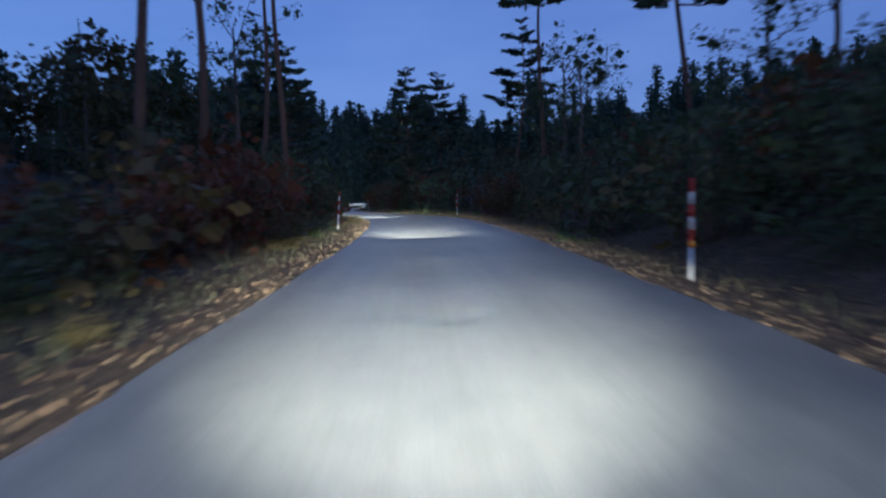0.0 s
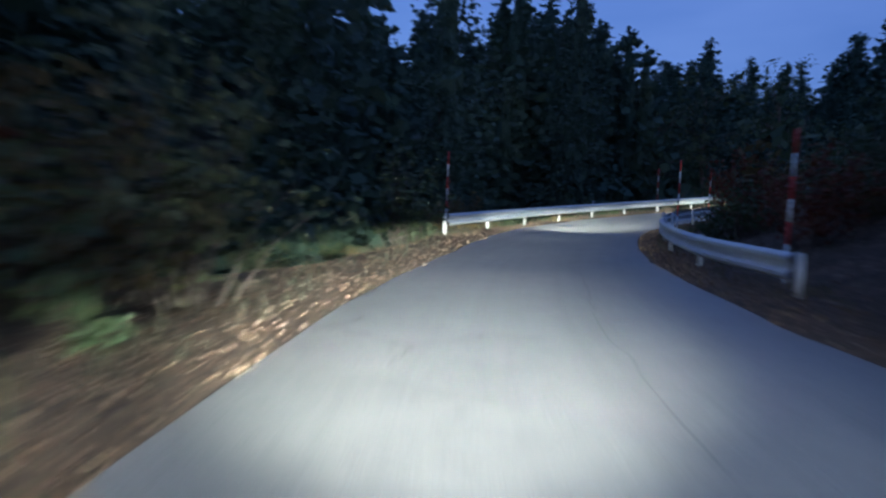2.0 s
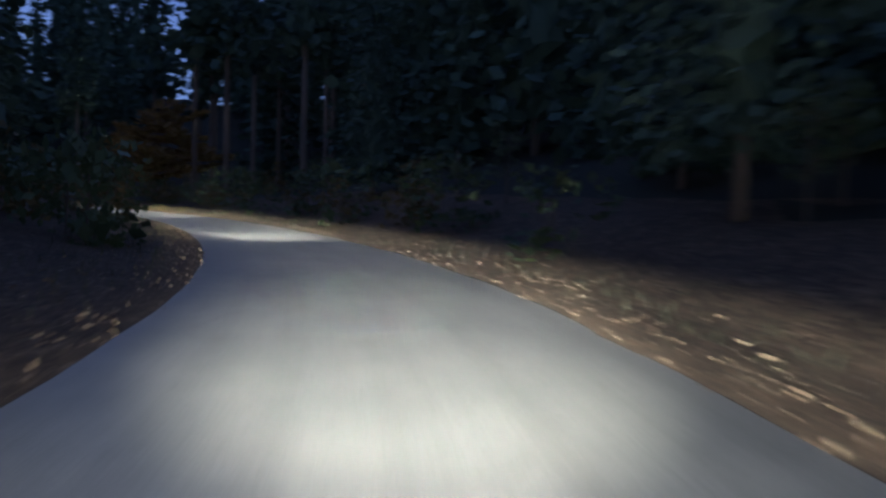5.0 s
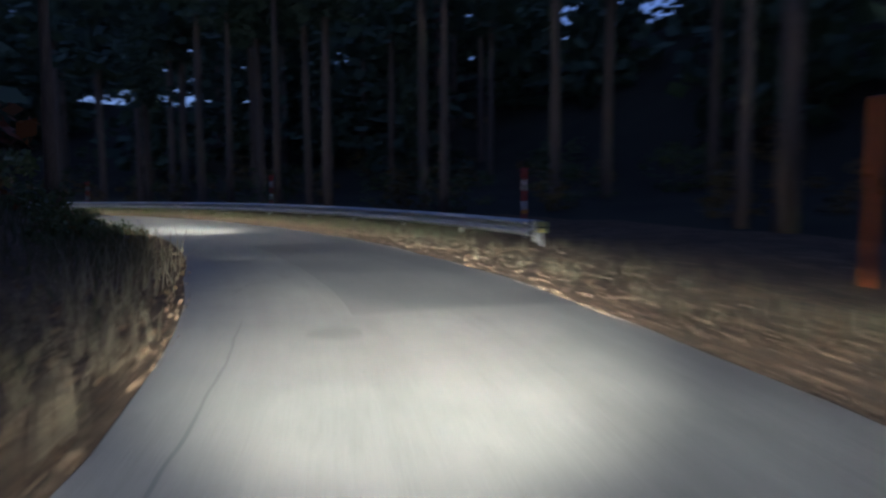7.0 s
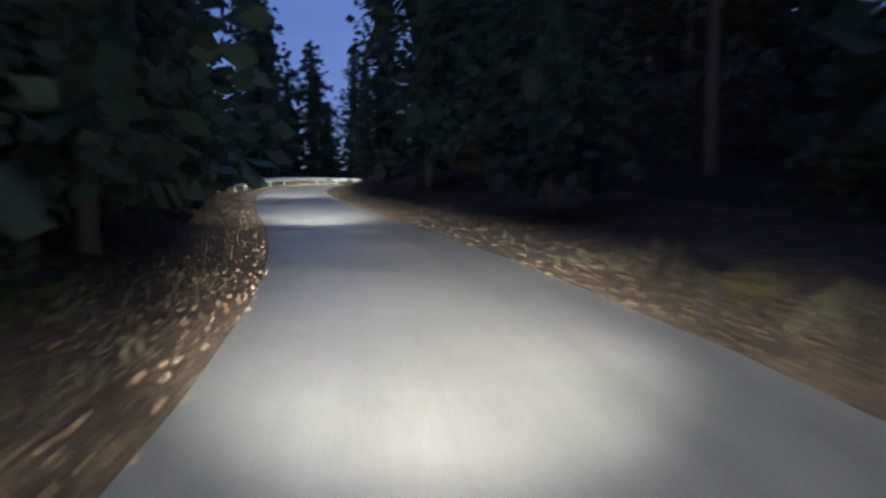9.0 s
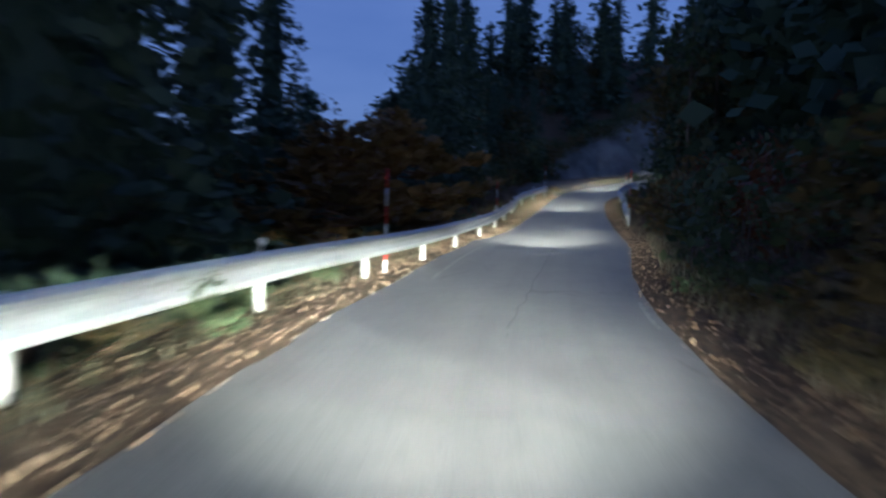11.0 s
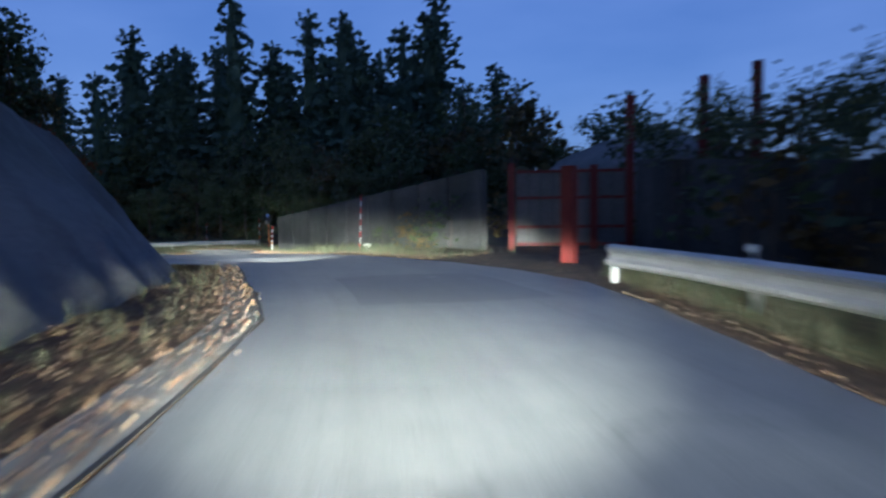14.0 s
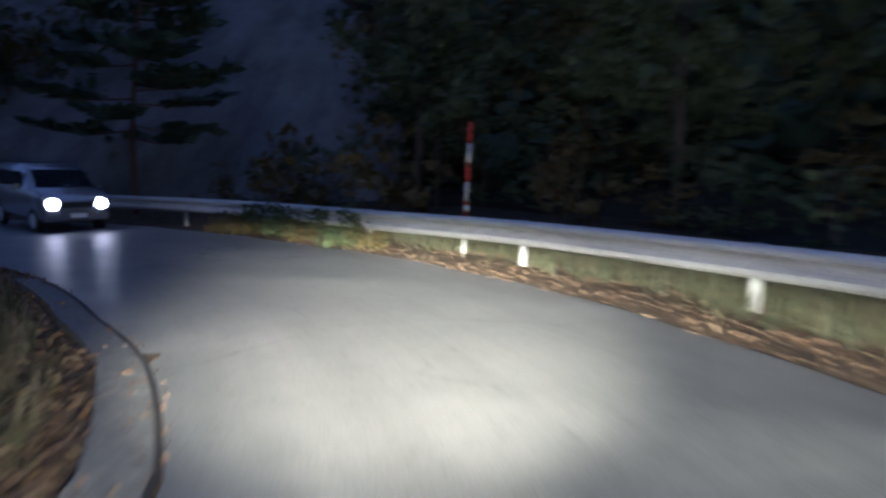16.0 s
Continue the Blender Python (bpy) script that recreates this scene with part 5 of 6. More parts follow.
CEDARS = [cedar(17, 1.5, 3.5, 1), cedar(20, 2.5, 3.8, 2), cedar(14, .8, 3.2, 3)]
POLES = [cedar(19, 9.5, 2.2, 4), cedar(21, 11, 2.4, 5)]
PINES = [pine(12, 1, .08), pine(14, 2, -.05), pine(10, 3, .12), pine(13, 5, .01, .2, 3.4, 44, "broad pine with level branches in dark tiers"),
         pine(15, 6, .03, .6, 2.6, 20, "tall pine with a long bare trunk and a thin top")]
BROAD = [broadleaf(9, 3.2, M_GREEN, 1, 52, "spreading tree in dull green leaf", "broadleaved trees"), broadleaf(7, 2.8, M_OLIVE, 2, 52, "tree in fading yellow-brown leaf", "broadleaved trees"),
         broadleaf(8, 3.0, M_AUT, 3, 52, "tree in rusty autumn leaf", "broadleaved trees"), broadleaf(11, 3.6, M_GREEN, 4, 40, "thin-crowned tree with sparse green leaf", "broadleaved trees")]
SHRUBS = [shrub(1.6, 1.2, M_GREEN, 1, "green leafy shrub on the verge"), shrub(2.4, 1.5, M_GREEN, 2, "tall green thicket on the bank"), shrub(1.8, 1.3, M_OLIVE, 3, "yellowing shrub on the bank"),
          shrub(2.0, 1.4, M_AUT, 4, "red-leaved autumn shrub on the bank"), shrub(.8, .8, M_GREEN, 5, "low green weeds beside the asphalt", .06, 18, 260), shrub(.7, .8, M_OLIVE, 6, "low yellowed weeds beside the asphalt", .06, 18, 260)]
TIERED = pine(5.8, 8, .02, .3, 4.4, 40, "spreading tree with tan leaves in level tiers", M_TAN)
BIG = broadleaf(15, 5.6, M_GREEN, 5, 38, "tall broad-crowned dark tree", "broadleaved trees", .19, 40)


def far_tree(kind, h, wide, low, mat, n, leaf, seed, label):
    """A coarse tree for the depth of the woods."""
    rng = np.random.default_rng(seed)
    root = thing(kind, Matrix.Identity(4), label, "tree")
    part("trunk", tube_bm([(0, 0, -.5), (.1, 0, h * .5), (0, .1, h * .95)], [.012 * h, .009 * h, .003 * h], 6), M_BARK, root)
    if kind == "cedar":
        part("crown", cone_crown("crown", h, low, wide * .85, rng, 1.15 if low < 5 else 1.0, 1, 1.15 if low < 5 else 1.0, .4, mat), mat, root)
        return root
    # lumps of small leaves round a few thick hearts
    k = 14 if h > 4 else 7
    f = rng.random(k)
    r = wide * np.sqrt(np.clip(1 - (2 * f - .9) ** 2, .08, 1)) * rng.uniform(.2, .8, k)
    a = rng.uniform(0, 6.28, k)
    c = np.stack([r * np.cos(a), r * np.sin(a), low + (h - low) * f * .92], 1)
    size = wide * rng.uniform(.28, .48, k)
    pick = rng.integers(0, k, n)
    w = rng.normal(size=(n, 3))
    w *= (size[pick] * rng.uniform(.55, 1.05, n) / np.linalg.norm(w, axis=1))[:, None] * (1, 1, .85)
    v, q = quads(c[pick] + w, leaf, rng, .2, .6)
    inner = np.repeat(c, 3, 0) + rng.normal(size=(3 * k, 3)) * np.repeat(size, 3)[:, None] * .3
    v2, q2 = quads(inner, leaf * 1.7, rng, .1, .7)
    part("crown", mesh_of("crown", np.concatenate([v, v2]), np.concatenate([q, q2 + len(v)]), mat), mat, root)
    return root


FARC = [far_tree("cedar", 17, 4.3, .8, M_CEDAR, 235, .48, 11, "distant cedar"), far_tree("cedar", 20, 4.7, 2, M_CEDAR, 245, .5, 12, "distant cedar")]
FARP = [far_tree("cedar", 19, 2.6, 9.5, M_CEDAR, 260, .42, 17, "distant cedar with a bare trunk"), far_tree("cedar", 21, 2.6, 11, M_CEDAR, 260, .42, 18, "distant cedar with a bare trunk")]
FARB = [far_tree("broadleaf_tree", 9, 3.2, 1.0, M_GREEN, 500, .2, 13, "distant tree"), far_tree("broadleaf_tree", 8, 3.0, .8, M_OLIVE, 500, .2, 14, "distant tree")]
FARS = [far_tree("shrub", 2.2, 1.5, 0, M_GREEN, 150, .12, 15, "distant shrub"), far_tree("shrub", 1.8, 1.4, 0, M_OLIVE, 150, .11, 16, "distant shrub"),
        far_tree("shrub", 2.0, 1.5, 0, M_AUT, 150, .11, 21, "distant red-leaved shrub")]
FARW = [far_tree("shrub", .8, .8, 0, M_GREEN, 280, .075, 19, "low weeds"), far_tree("shrub", .7, .8, 0, M_OLIVE, 280, .07, 20, "low yellowed weeds")]
COARSE = {"cedar": FARC, "broadleaf_tree": FARB, "shrub": FARS, "pine": FARC}
MODELS = FARW + FARC + FARP + FARB + FARS + CEDARS + POLES + PINES + BROAD + [BIG, TIERED] + SHRUBS
USED = set()
COUNT = {}
MASS = {}
QUOTA = {"cedar": 140, "shrub": 285, "broadleaf_tree": 215, "pine": 60}


# open ground: side, from station, to station, out to this lateral
OPEN = ((-1, 6.35, 6.8, 3.7), (1, 11.95, 12.62, 4.9), (-1, 11.6, 12.4, 4.4), (1, 7.35, 9.05, 6.6), (-1, 6.95, 7.38, 4.5), (-1, 15.4, 16.95, 7.0), (-1, 14.4, 15.4, 9.0), (-1, 12.98, 14.4, 9.0), (1, 14.3, 15.2, 7.0), (1, 6.95, 7.35, 7.5), (1, 12.6, 13.5, 4.9), (1, 15.25, 16.7, 6.3))


def in_gap(p):
    """The opening on the valley side of the third stretch, where the slope falls away."""
    dx, dy = p.x + 49.9, p.y - 148.9
    far, turn = math.hypot(dx, dy), math.degrees(math.atan2(-dx, dy))
    return (121.5 < turn < 128.2 and 6 < far < 90) or (112 < turn < 128 and 6 < far < 25)


def plant(model, u, lat, size=1.0, far=False, force=False):
    p = ground_at(u, lat)
    if model is not TIERED and in_gap(p) and not model.name.startswith("shrub"):
        return
    w = station(np.array([[p.x, p.y]]))
    # keep trunks off the asphalt where the road doubles back
    if el(w[0][0]) - .35 < w[1][0] < er(w[0][0]) + .35:
        return
    m = Matrix.Translation(p) @ pose(0, 0, 0, 0, 0, RNG.uniform(0, 360)) @ Matrix.Diagonal((size, size, size * RNG.uniform(.9, 1.12), 1))
    kind = model.name.split(".")[0]
    # nothing grows over the marker poles or in the way of the car
    if not force and any((w[1][0] > 0) == (s > 0) and a < w[0][0] < b and abs(w[1][0]) < reach for s, a, b, reach in OPEN):
        return
    clear = {"shrub": 1.9, "broadleaf_tree": 3.2}.get(kind, 2.0) * size
    if min(math.hypot(p.x - x, p.y - y) for x, y in MARKS) < clear:
        return
    if far or (COUNT.get(kind, 0) >= QUOTA[kind] and model not in (BIG, TIERED)):
        pick = model if model in FARP + FARS else (FARP if model in POLES else FARW if model in SHRUBS[4:] else COARSE[kind])[RNG.integers(2)]
        MASS.setdefault(pick, []).append(m)
        return
    COUNT[kind] = COUNT.get(kind, 0) + 1
    if model not in USED:
        USED.add(model)
        model.matrix_basis = m
    else:
        copy_thing(model, m)


def mass():
    """The plants too far or too many to pick apart, joined by what they are made of."""
    for model, poses in MASS.items():
        kids = [(o.name.split(".")[0], o.data) for o in model.children]
        kind = model.name.split(".")[0]
        for kid, me in kids:
            n = len(me.vertices)
            v = np.empty(3 * n)
            me.vertices.foreach_get("co", v)
            v = np.c_[v.reshape(-1, 3), np.ones(n)]
            f = [tuple(p.vertices) for p in me.polygons]
            allv, allf = [], []
            for i, m in enumerate(poses):
                allv.append((v @ np.array(m).T)[:, :3])
                allf += [tuple(a + i * n for a in q) for q in f]
            ob = part(kind + "_thicket", mesh_of(kind + "_thicket", np.concatenate(allv), allf, me.materials[0]), me.materials[0])
            tagged(ob, "dense dark growth of " + kind.replace("_", " ") + " back from the road", "woods", kind="stuff")


def belt(side, u0, u1, d0, d1, models, count, s0=.8, s1=1.2):
    """Plants scattered between two distances beyond the asphalt's edge."""
    for _ in range(count):
        u = RNG.uniform(u0, u1)
        d = RNG.uniform(d0, d1)
        lat = float(el(u)) - d if side < 0 else float(er(u)) + d
        model = models[RNG.integers(len(models))]
        plant(model, u, lat, RNG.uniform(s0, s1), d > (10 if len(model.children) > 2 or model in CEDARS else 7))


G0, G1, OL, RD, LW, LY = SHRUBS
BG, BO, BA, BT = BROAD
# first stretch
belt(-1, -.3, 1.0, 2.4, 6, [G0, G1, RD, OL], 34)
belt(-1, .9, 2.2, 1.6, 5, [G0, G1, G1, OL, RD], 36)
belt(-1, 1.5, 2.2, 2.2, 9, [G0, OL, G1, RD, OL], 40, .7, 1.1)
belt(-1, .0, 1.0, 4.5, 14, [BG, BO, BA, G1], 16, .3, .42)
belt(-1, 1.05, 2.3, 4.5, 14, [BG, BO, BA, G1], 24, .7, 1.1)
for u, lat, k, s in ((.505, -5.9, 4, 1.1), (.5, -7.4, 4, 1.2), (.94, -6.4, 4, 1.0), (1.45, -3.6, 3, 1.05), (1.6, -4.2, 3, 1.1), (1.56, -3.4, 3, .95), (.79, -4.9, 4, 1.0), (.87, 7.6, 4, .85), (1.5, 6.6, 3, .9), (1.21, 11.6, 1, .9), (.62, 10.0, 1, 1.1), (.5, 12.0, 2, 1.2), (1.6, 10.5, 0, .95)):
    plant(PINES[k], u, lat, s)
belt(1, -.2, 1.0, 1.8, 5, [G1, G0, OL, G1], 36)
belt(1, 0, .9, 4, 14, [BG, BO, BA, G1, OL], 34, .35, .5)
belt(1, .9, 2.2, 1.7, 5.5, [G0, RD, OL, RD, G1], 34)
belt(1, 1.0, 2.2, 4, 14, [BA, BG, BA, G1], 24, .35, .55)
belt(-1, 2.1, 2.9, 4.5, 22, CEDARS, 26, .72, .92)
belt(-1, 2.9, 4.9, 4.5, 22, CEDARS, 38, .62, .85)
belt(-1, 2.95, 3.75, 4.5, 9, [BG, BG, BO, BT], 16, .95, 1.3)
belt(-1, 2.2, 4.8, 1.6, 4.5, [G0, G1, OL], 40, .6, 1.0)
belt(1, 2.0, 3.1, 1.8, 5, [G0, OL, RD, G1], 26, .7, 1.0)
belt(1, 2.4, 3.2, 5, 14, [BA, BO, G1, BG], 14, .6, .9)
belt(1, 3.1, 4.9, 2.6, 6, [G0, OL, G1, RD], 34)
belt(1, 3.1, 5.0, 4.5, 16, [BG, BO, BA, BA, CEDARS[2]], 44, .6, .95)
for _ in range(150):
    side = -1 if _ % 2 else 1
    u = RNG.uniform(-.1, 2.2)
    dd = RNG.uniform(2.0, 8.0)
    plant(FARS[RNG.integers(3)], u, float(el(u)) - dd if side < 0 else float(er(u)) + dd, RNG.uniform(.8, 1.5), True)
for _ in range(46):
    u, dd = RNG.uniform(.45, 2.1), RNG.uniform(1.3, 4.0)
    plant(FARS[(0, 1, 1, 2)[RNG.integers(4)]], u, float(el(u)) - dd, RNG.uniform(.35, .62), True)
for _ in range(110):
    side = -1 if _ % 2 else 1
    u = RNG.uniform(2.9, 4.9) if side > 0 else RNG.uniform(6.2, 9.2)
    dd = RNG.uniform(2.4, 7.0)
    plant(FARS[RNG.integers(3)], u, float(el(u)) - dd if side < 0 else float(er(u)) + dd, RNG.uniform(.7, 1.3), True)
for _ in range(90):
    u, dd = RNG.uniform(3.85, 4.9), RNG.uniform(1.5, 5.5)
    mdl = [OL, OL, G0, FARS[1], FARS[2], FARS[0]][RNG.integers(6)]
    plant(mdl, u, float(er(u)) + dd, RNG.uniform(.6, 1.2), mdl in FARS)
for _ in range(120):
    u, dd = RNG.uniform(10.9, 12.1), RNG.uniform(1.3, 5.5)
    plant(FARS[(0, 1, 0, 1, 2)[RNG.integers(5)]], u, float(er(u)) + dd, RNG.uniform(.5, 1.0), True)
for u, lat, mdl, s in ((4.22, 5.6, BO, .8), (4.3, 6.4, BA, .9), (4.4, 5.4, BO, .75), (4.16, 6.8, BG, 1.0), (4.5, 6.0, BG, .9), (4.1, 5.4, BO, .7)):
    plant(mdl, u, lat, s, False, True)
# far cedars over the first bends
belt(-1, 2.2, 4.2, 20, 45, CEDARS, 30, .6, .8)
belt(1, 4.2, 6.2, 4, 22, [CEDARS[0], CEDARS[1], BG, BO], 56, .62, .85)
belt(1, 4.5, 6.2, 1.8, 4, [G0, OL, G1], 20)
belt(-1, 4.9, 6.3, 2, 5, [G0, G1, OL], 24)
belt(-1, 4.9, 6.3, 4.5, 18, [CEDARS[0], CEDARS[2], BG], 34)
# second stretch
belt(-1, 6.2, 9.3, 1.9, 4.5, [G0, G1, OL, LW], 46, .6, 1.0)
belt(-1, 6.2, 9.4, 4.5, 15, [BG, CEDARS[0], CEDARS[2], G1, BO], 50, .8, 1.1)
belt(1, 6.1, 7.0, 2.2, 7, [G1, OL, BO, G0], 26, .7, 1.0)
for u, lat, s in ((7.33, 6.6, 1.2), (7.4, 7.4, 1.0), (7.54, 7.2, .8), (7.74, 7.3, .8), (7.28, 8.9, 1.15), (7.8, 8.0, .9), (7.74, 7.4, 1.1), (7.88, 8.3, 1.1), (7.98, 8.1, 1.0), (8.14, 7.0, .8), (8.76, 8.8, 1.1), (8.92, 8.0, .9),
                  (8.96, 6.4, .8), (9.16, 8.5, .8), (6.88, 6.0, 1.1), (7.1, 7.6, .9), (7.32, 9.6, .9)):
    plant(POLES[int(lat * 10) % 2], u, lat, s)
for u, lat in ((7.54, -3.3), (7.96, -4.4)):
    plant(POLES[0], u, lat, .9)
belt(1, 6.3, 9.6, 7.5, 34, POLES, 80, .85, 1.15)
belt(1, 6.8, 9.4, 5.0, 14, [G0, G1, OL], 60, .6, 1.0)
belt(1, 6.2, 9.6, 24, 44, CEDARS, 30)
belt(1, 9.3, 10.7, 2.5, 16, [BG, CEDARS[0], G1, BO], 36)
belt(-1, 9.3, 10.4, 2.5, 14, [BG, G1, CEDARS[2], BO], 30)
# third stretch
belt(-1, 10.4, 12.4, 2.0, 4.5, [G0, LW, OL, LY], 30, .6, .9)
for u, lat, mdl, s in ((10.98, -9, CEDARS[1], .75), (11.12, -7.5, CEDARS[0], .85), (11.86, -6.6, TIERED, 1.0), (11.7, -7.6, TIERED, .95), (12.04, -7.2, BO, .9), (12.15, -7.5, CEDARS[0], .9), (12.3, -6, BG, .9),
                       (12.4, -9, CEDARS[1], 1), (12.5, -12, CEDARS[2], 1), (12.35, -4.6, G1, 1.0), (12.5, -6.2, BG, .7), (11.85, -12, CEDARS[1], .9)):
    plant(mdl, u, lat, s)
belt(-1, 12.0, 12.9, 8, 20, [CEDARS[0], BG, CEDARS[2]], 26, .45, .65)
for u, lat, mdl, s in ((11.42, -4.6, BO, .62), (11.48, -5.2, BO, .66), (11.26, -6.5, CEDARS[0], 1.0), (11.4, -8.6, CEDARS[1], 1.05), (11.34, -7.0, BG, 1.3), (11.2, -8.5, CEDARS[2], 1.1), (11.5, -8.2, BG, 1.2), (11.62, -10.4, CEDARS[0], 1.0), (12.1, -11.7, CEDARS[1], .95),
                       (12.88, -9.7, G1, 1.3), (12.92, -10.4, BG, .8), (12.95, -9.4, G1, 1.2), (12.8, -8.6, G1, 1.1), (12.84, -10, BG, .9), (12.86, -11.5, CEDARS[2], .9), (12.7, -9.5, BG, .9),
                       (9.54, -4.2, BG, 1.2), (9.6, -5, CEDARS[0], 1), (9.4, -4.5, CEDARS[2], 1.1), (9.34, -5.6, BG, 1.1), (9.8, -4, CEDARS[0], .9), (9.7, -6, CEDARS[1], 1), (9.24, -6, G1, 1.2), (9.5, -7.5, CEDARS[2], 1.1)):
    plant(mdl, u, lat, s)
belt(1, 10.4, 12.0, 2.2, 5, [OL, G0, RD, LY], 40, .7, 1.1)
belt(1, 10.5, 12.3, 4.5, 18, [BG, BO, CEDARS[0], CEDARS[2], BA], 46, .8, 1.2)
belt(1, 12.5, 13.4, 4.2, 9, [G1, G0, G1], 26, .7, 1.1)
belt(1, 12.65, 13.9, 3.0, 9, [G1, G0, G1, BG], 36, .5, .7)
belt(1, 13.3, 14.1, 12, 26, [BG, BT], 12, .6, .9)
for u, lat, mdl, s in ((13.56, 5.2, G1, 1.0), (13.62, 5.6, G1, 1.2), (13.68, 5.4, G0, 1.3), (13.74, 6.2, G1, 1.3), (13.8, 5.8, G1, 1.1), (13.86, 6.4, G1, 1.4), (13.9, 7.2, G1, 1.4), (13.66, 7.4, BG, .5), (13.78, 7.8, BG, .55), (13.9, 8.4, BO, .5),
                       (13.95, 6.2, G0, 1.1), (13.48, 5.0, G1, .9), (13.4, 5.2, G1, 1.0)):
    plant(mdl, u, lat, s)
# over the concrete slopes
for u, lat, mdl, s in ((14.73, 5.85, G0, .8), (14.8, 5.5, G1, .5), (14.66, 6.5, G0, .9), (14.7, 6.1, RD, .6), (6.76, 5.4, BO, .8), (6.84, 6.6, BO, .9), (11.74, -4.7, BO, .75), (11.66, -5.4, BO, .85), (4.36, 4.6, BO, .7), (4.3, 5.2, BA, .8), (8.74, -5.6, BG, 1.2), (8.8, -6.4, CEDARS[0], 1.0), (8.92, -6.4, CEDARS[2], 1.1), (8.66, -7.2, BG, 1.3), (9.0, -5.8, BG, 1.1), (8.72, -4.4, G1, 1.0), (8.84, -4.6, G0, 1.0), (11.3, -7.2, BG, 1.25), (11.42, -7.8, BG, 1.2), (11.22, -9.0, BG, 1.4), (11.36, -9.6, BG, 1.3), (6.77, 8.2, TIERED, 1.0), (6.72, 9.6, TIERED, 1.15), (4.3, 6.4, TIERED, .9), (4.4, 7.6, TIERED, 1.1), (4.22, 5.4, BO, .6), (16.5, 3.62, LY, .7), (16.53, 3.58, LW, .75), (16.56, 3.56, LW, .8), (16.59, 3.56, LY, .75), (16.62, 3.58, LW, .8), (16.65, 3.6, LY, .9), (16.68, 3.6, LW, .8), (16.73, 3.7, LY, .8), (16.66, 6.4, BG, .75), (16.72, 6.0, G1, 1.2), (16.6, 6.2, G1, 1.3), (16.76, 6.6, BG, .7), (16.62, 7.6, BIG, .5), (12.3, -8.0, BG, 1.1), (12.4, -7.0, BG, 1.1), (12.45, -9.4, BG, 1.2), (12.26, -9.6, BG, 1.2), (12.36, -11.0, BG, 1.2), (12.5, -7.8, BG, 1.0), (.46, 9.2, BG, .7), (.4, 8.4, BG, .65), (.52, 10.5, BT, .6), (.92, 9.5, BT, .8), (.86, 8.6, BG, .8), (.8, 8.4, BT, .7), (9.1, -4.4, BG, 1.2), (9.12, -3.9, CEDARS[2], .9), (9.3, -3.6, CEDARS[0], .9), (9.2, -4.6, CEDARS[1], .8), (.24, 5.2, G1, 1.0), (.28, 6.6, OL, 1.2), (2.2, -4.6, OL, 1.2), (.36, 5.4, G1, 1.1), (.44, 6.4, G0, 1.3), (.5, 5.0, OL, 1.1), (.54, 7.4, G1, 1.4), (.62, 5.8, RD, 1.1), (.42, 8.6, G1, 1.5), (.68, 8.0, BO, .6), (.56, 9.6, BG, .6), (2.5, 5.4, G1, 1.1), (2.6, 6.4, OL, 1.2), (2.72, 5.2, G0, 1.1), (2.8, 6.6, G1, 1.3), (3.28, 6.0, G1, 1.1), (3.36, 6.8, BA, .6), (3.42, 5.6, OL, 1.1), (3.3, 5.2, BA, .75), (3.36, 6.2, BA, 1.0), (3.44, 6.6, BA, 1.05), (3.52, 6.9, BA, 1.1), (3.62, 6.4, BA, 1.0), (3.72, 6.0, BG, 1.0), (3.84, 5.6, PINES[3], .9), (3.95, 5.4, BG, .95), (1.2, -6.2, BG, 1.35), (1.34, -7.2, BT, 1.3), (1.1, -7.4, BG, 1.3), (1.36, 5.6, BA, .5), (1.5, 6.4, BA, .5), (1.28, 7.6, BG, .5), (1.62, 7.5, BG, .55), (1.2, 5.2, G1, 1.1), (1.26, 4.6, RD, 1.1), (1.32, 6.4, G1, 1.3), (1.42, 5.0, G0, 1.2), (1.46, 7.6, G1, 1.4), (1.16, 6.6, OL, 1.2), (1.38, 8.8, G1, 1.4), (12.36, 5.6, CEDARS[2], .8), (12.42, 6.4, CEDARS[0], .75), (12.3, 7.5, CEDARS[1], .75), (12.47, 8.0, CEDARS[2], .9), (12.44, 8.5, BG, 1.1), (12.3, 6.0, BG, 1.1), (12.37, 7.4, BO, 1.2), (12.24, 7.8, BG, 1.25), (12.16, 6.2, BO, 1.0), (12.46, 6.4, BG, .9), (12.5, 8.0, BG, 1.0), (12.33, 9.6, CEDARS[0], 1.0), (12.62, 9.5, BG, .32), (12.74, 8.6, BG, .3), (12.42, 11, CEDARS[0], 1.0), (12.62, 6.2, G1, 1.0), (12.7, 7.0, G1, 1.1), (12.8, 6.4, G1, 1.0), (12.9, 7.2, G1, 1.2), (13.0, 6.4, G1, 1.1), (13.1, 7.4, BG, .4), (13.2, 6.6, G1, 1.2), (12.58, -6.8, BO, .5), (12.7, -8.6, BG, .6), (12.64, -7.6, G1, 1.4), (12.78, -8.8, G0, 1.6), (12.84, -9.4, G1, 1.2), (12.76, -8.9, G1, 1.1), (12.68, -8.2, OL, 1.1), (12.9, -10.2, BG, .6), (12.6, -7.4, G0, 1.1), (12.94, -8.8, G1, .9)):
    plant(mdl, u, lat, s, False, True)


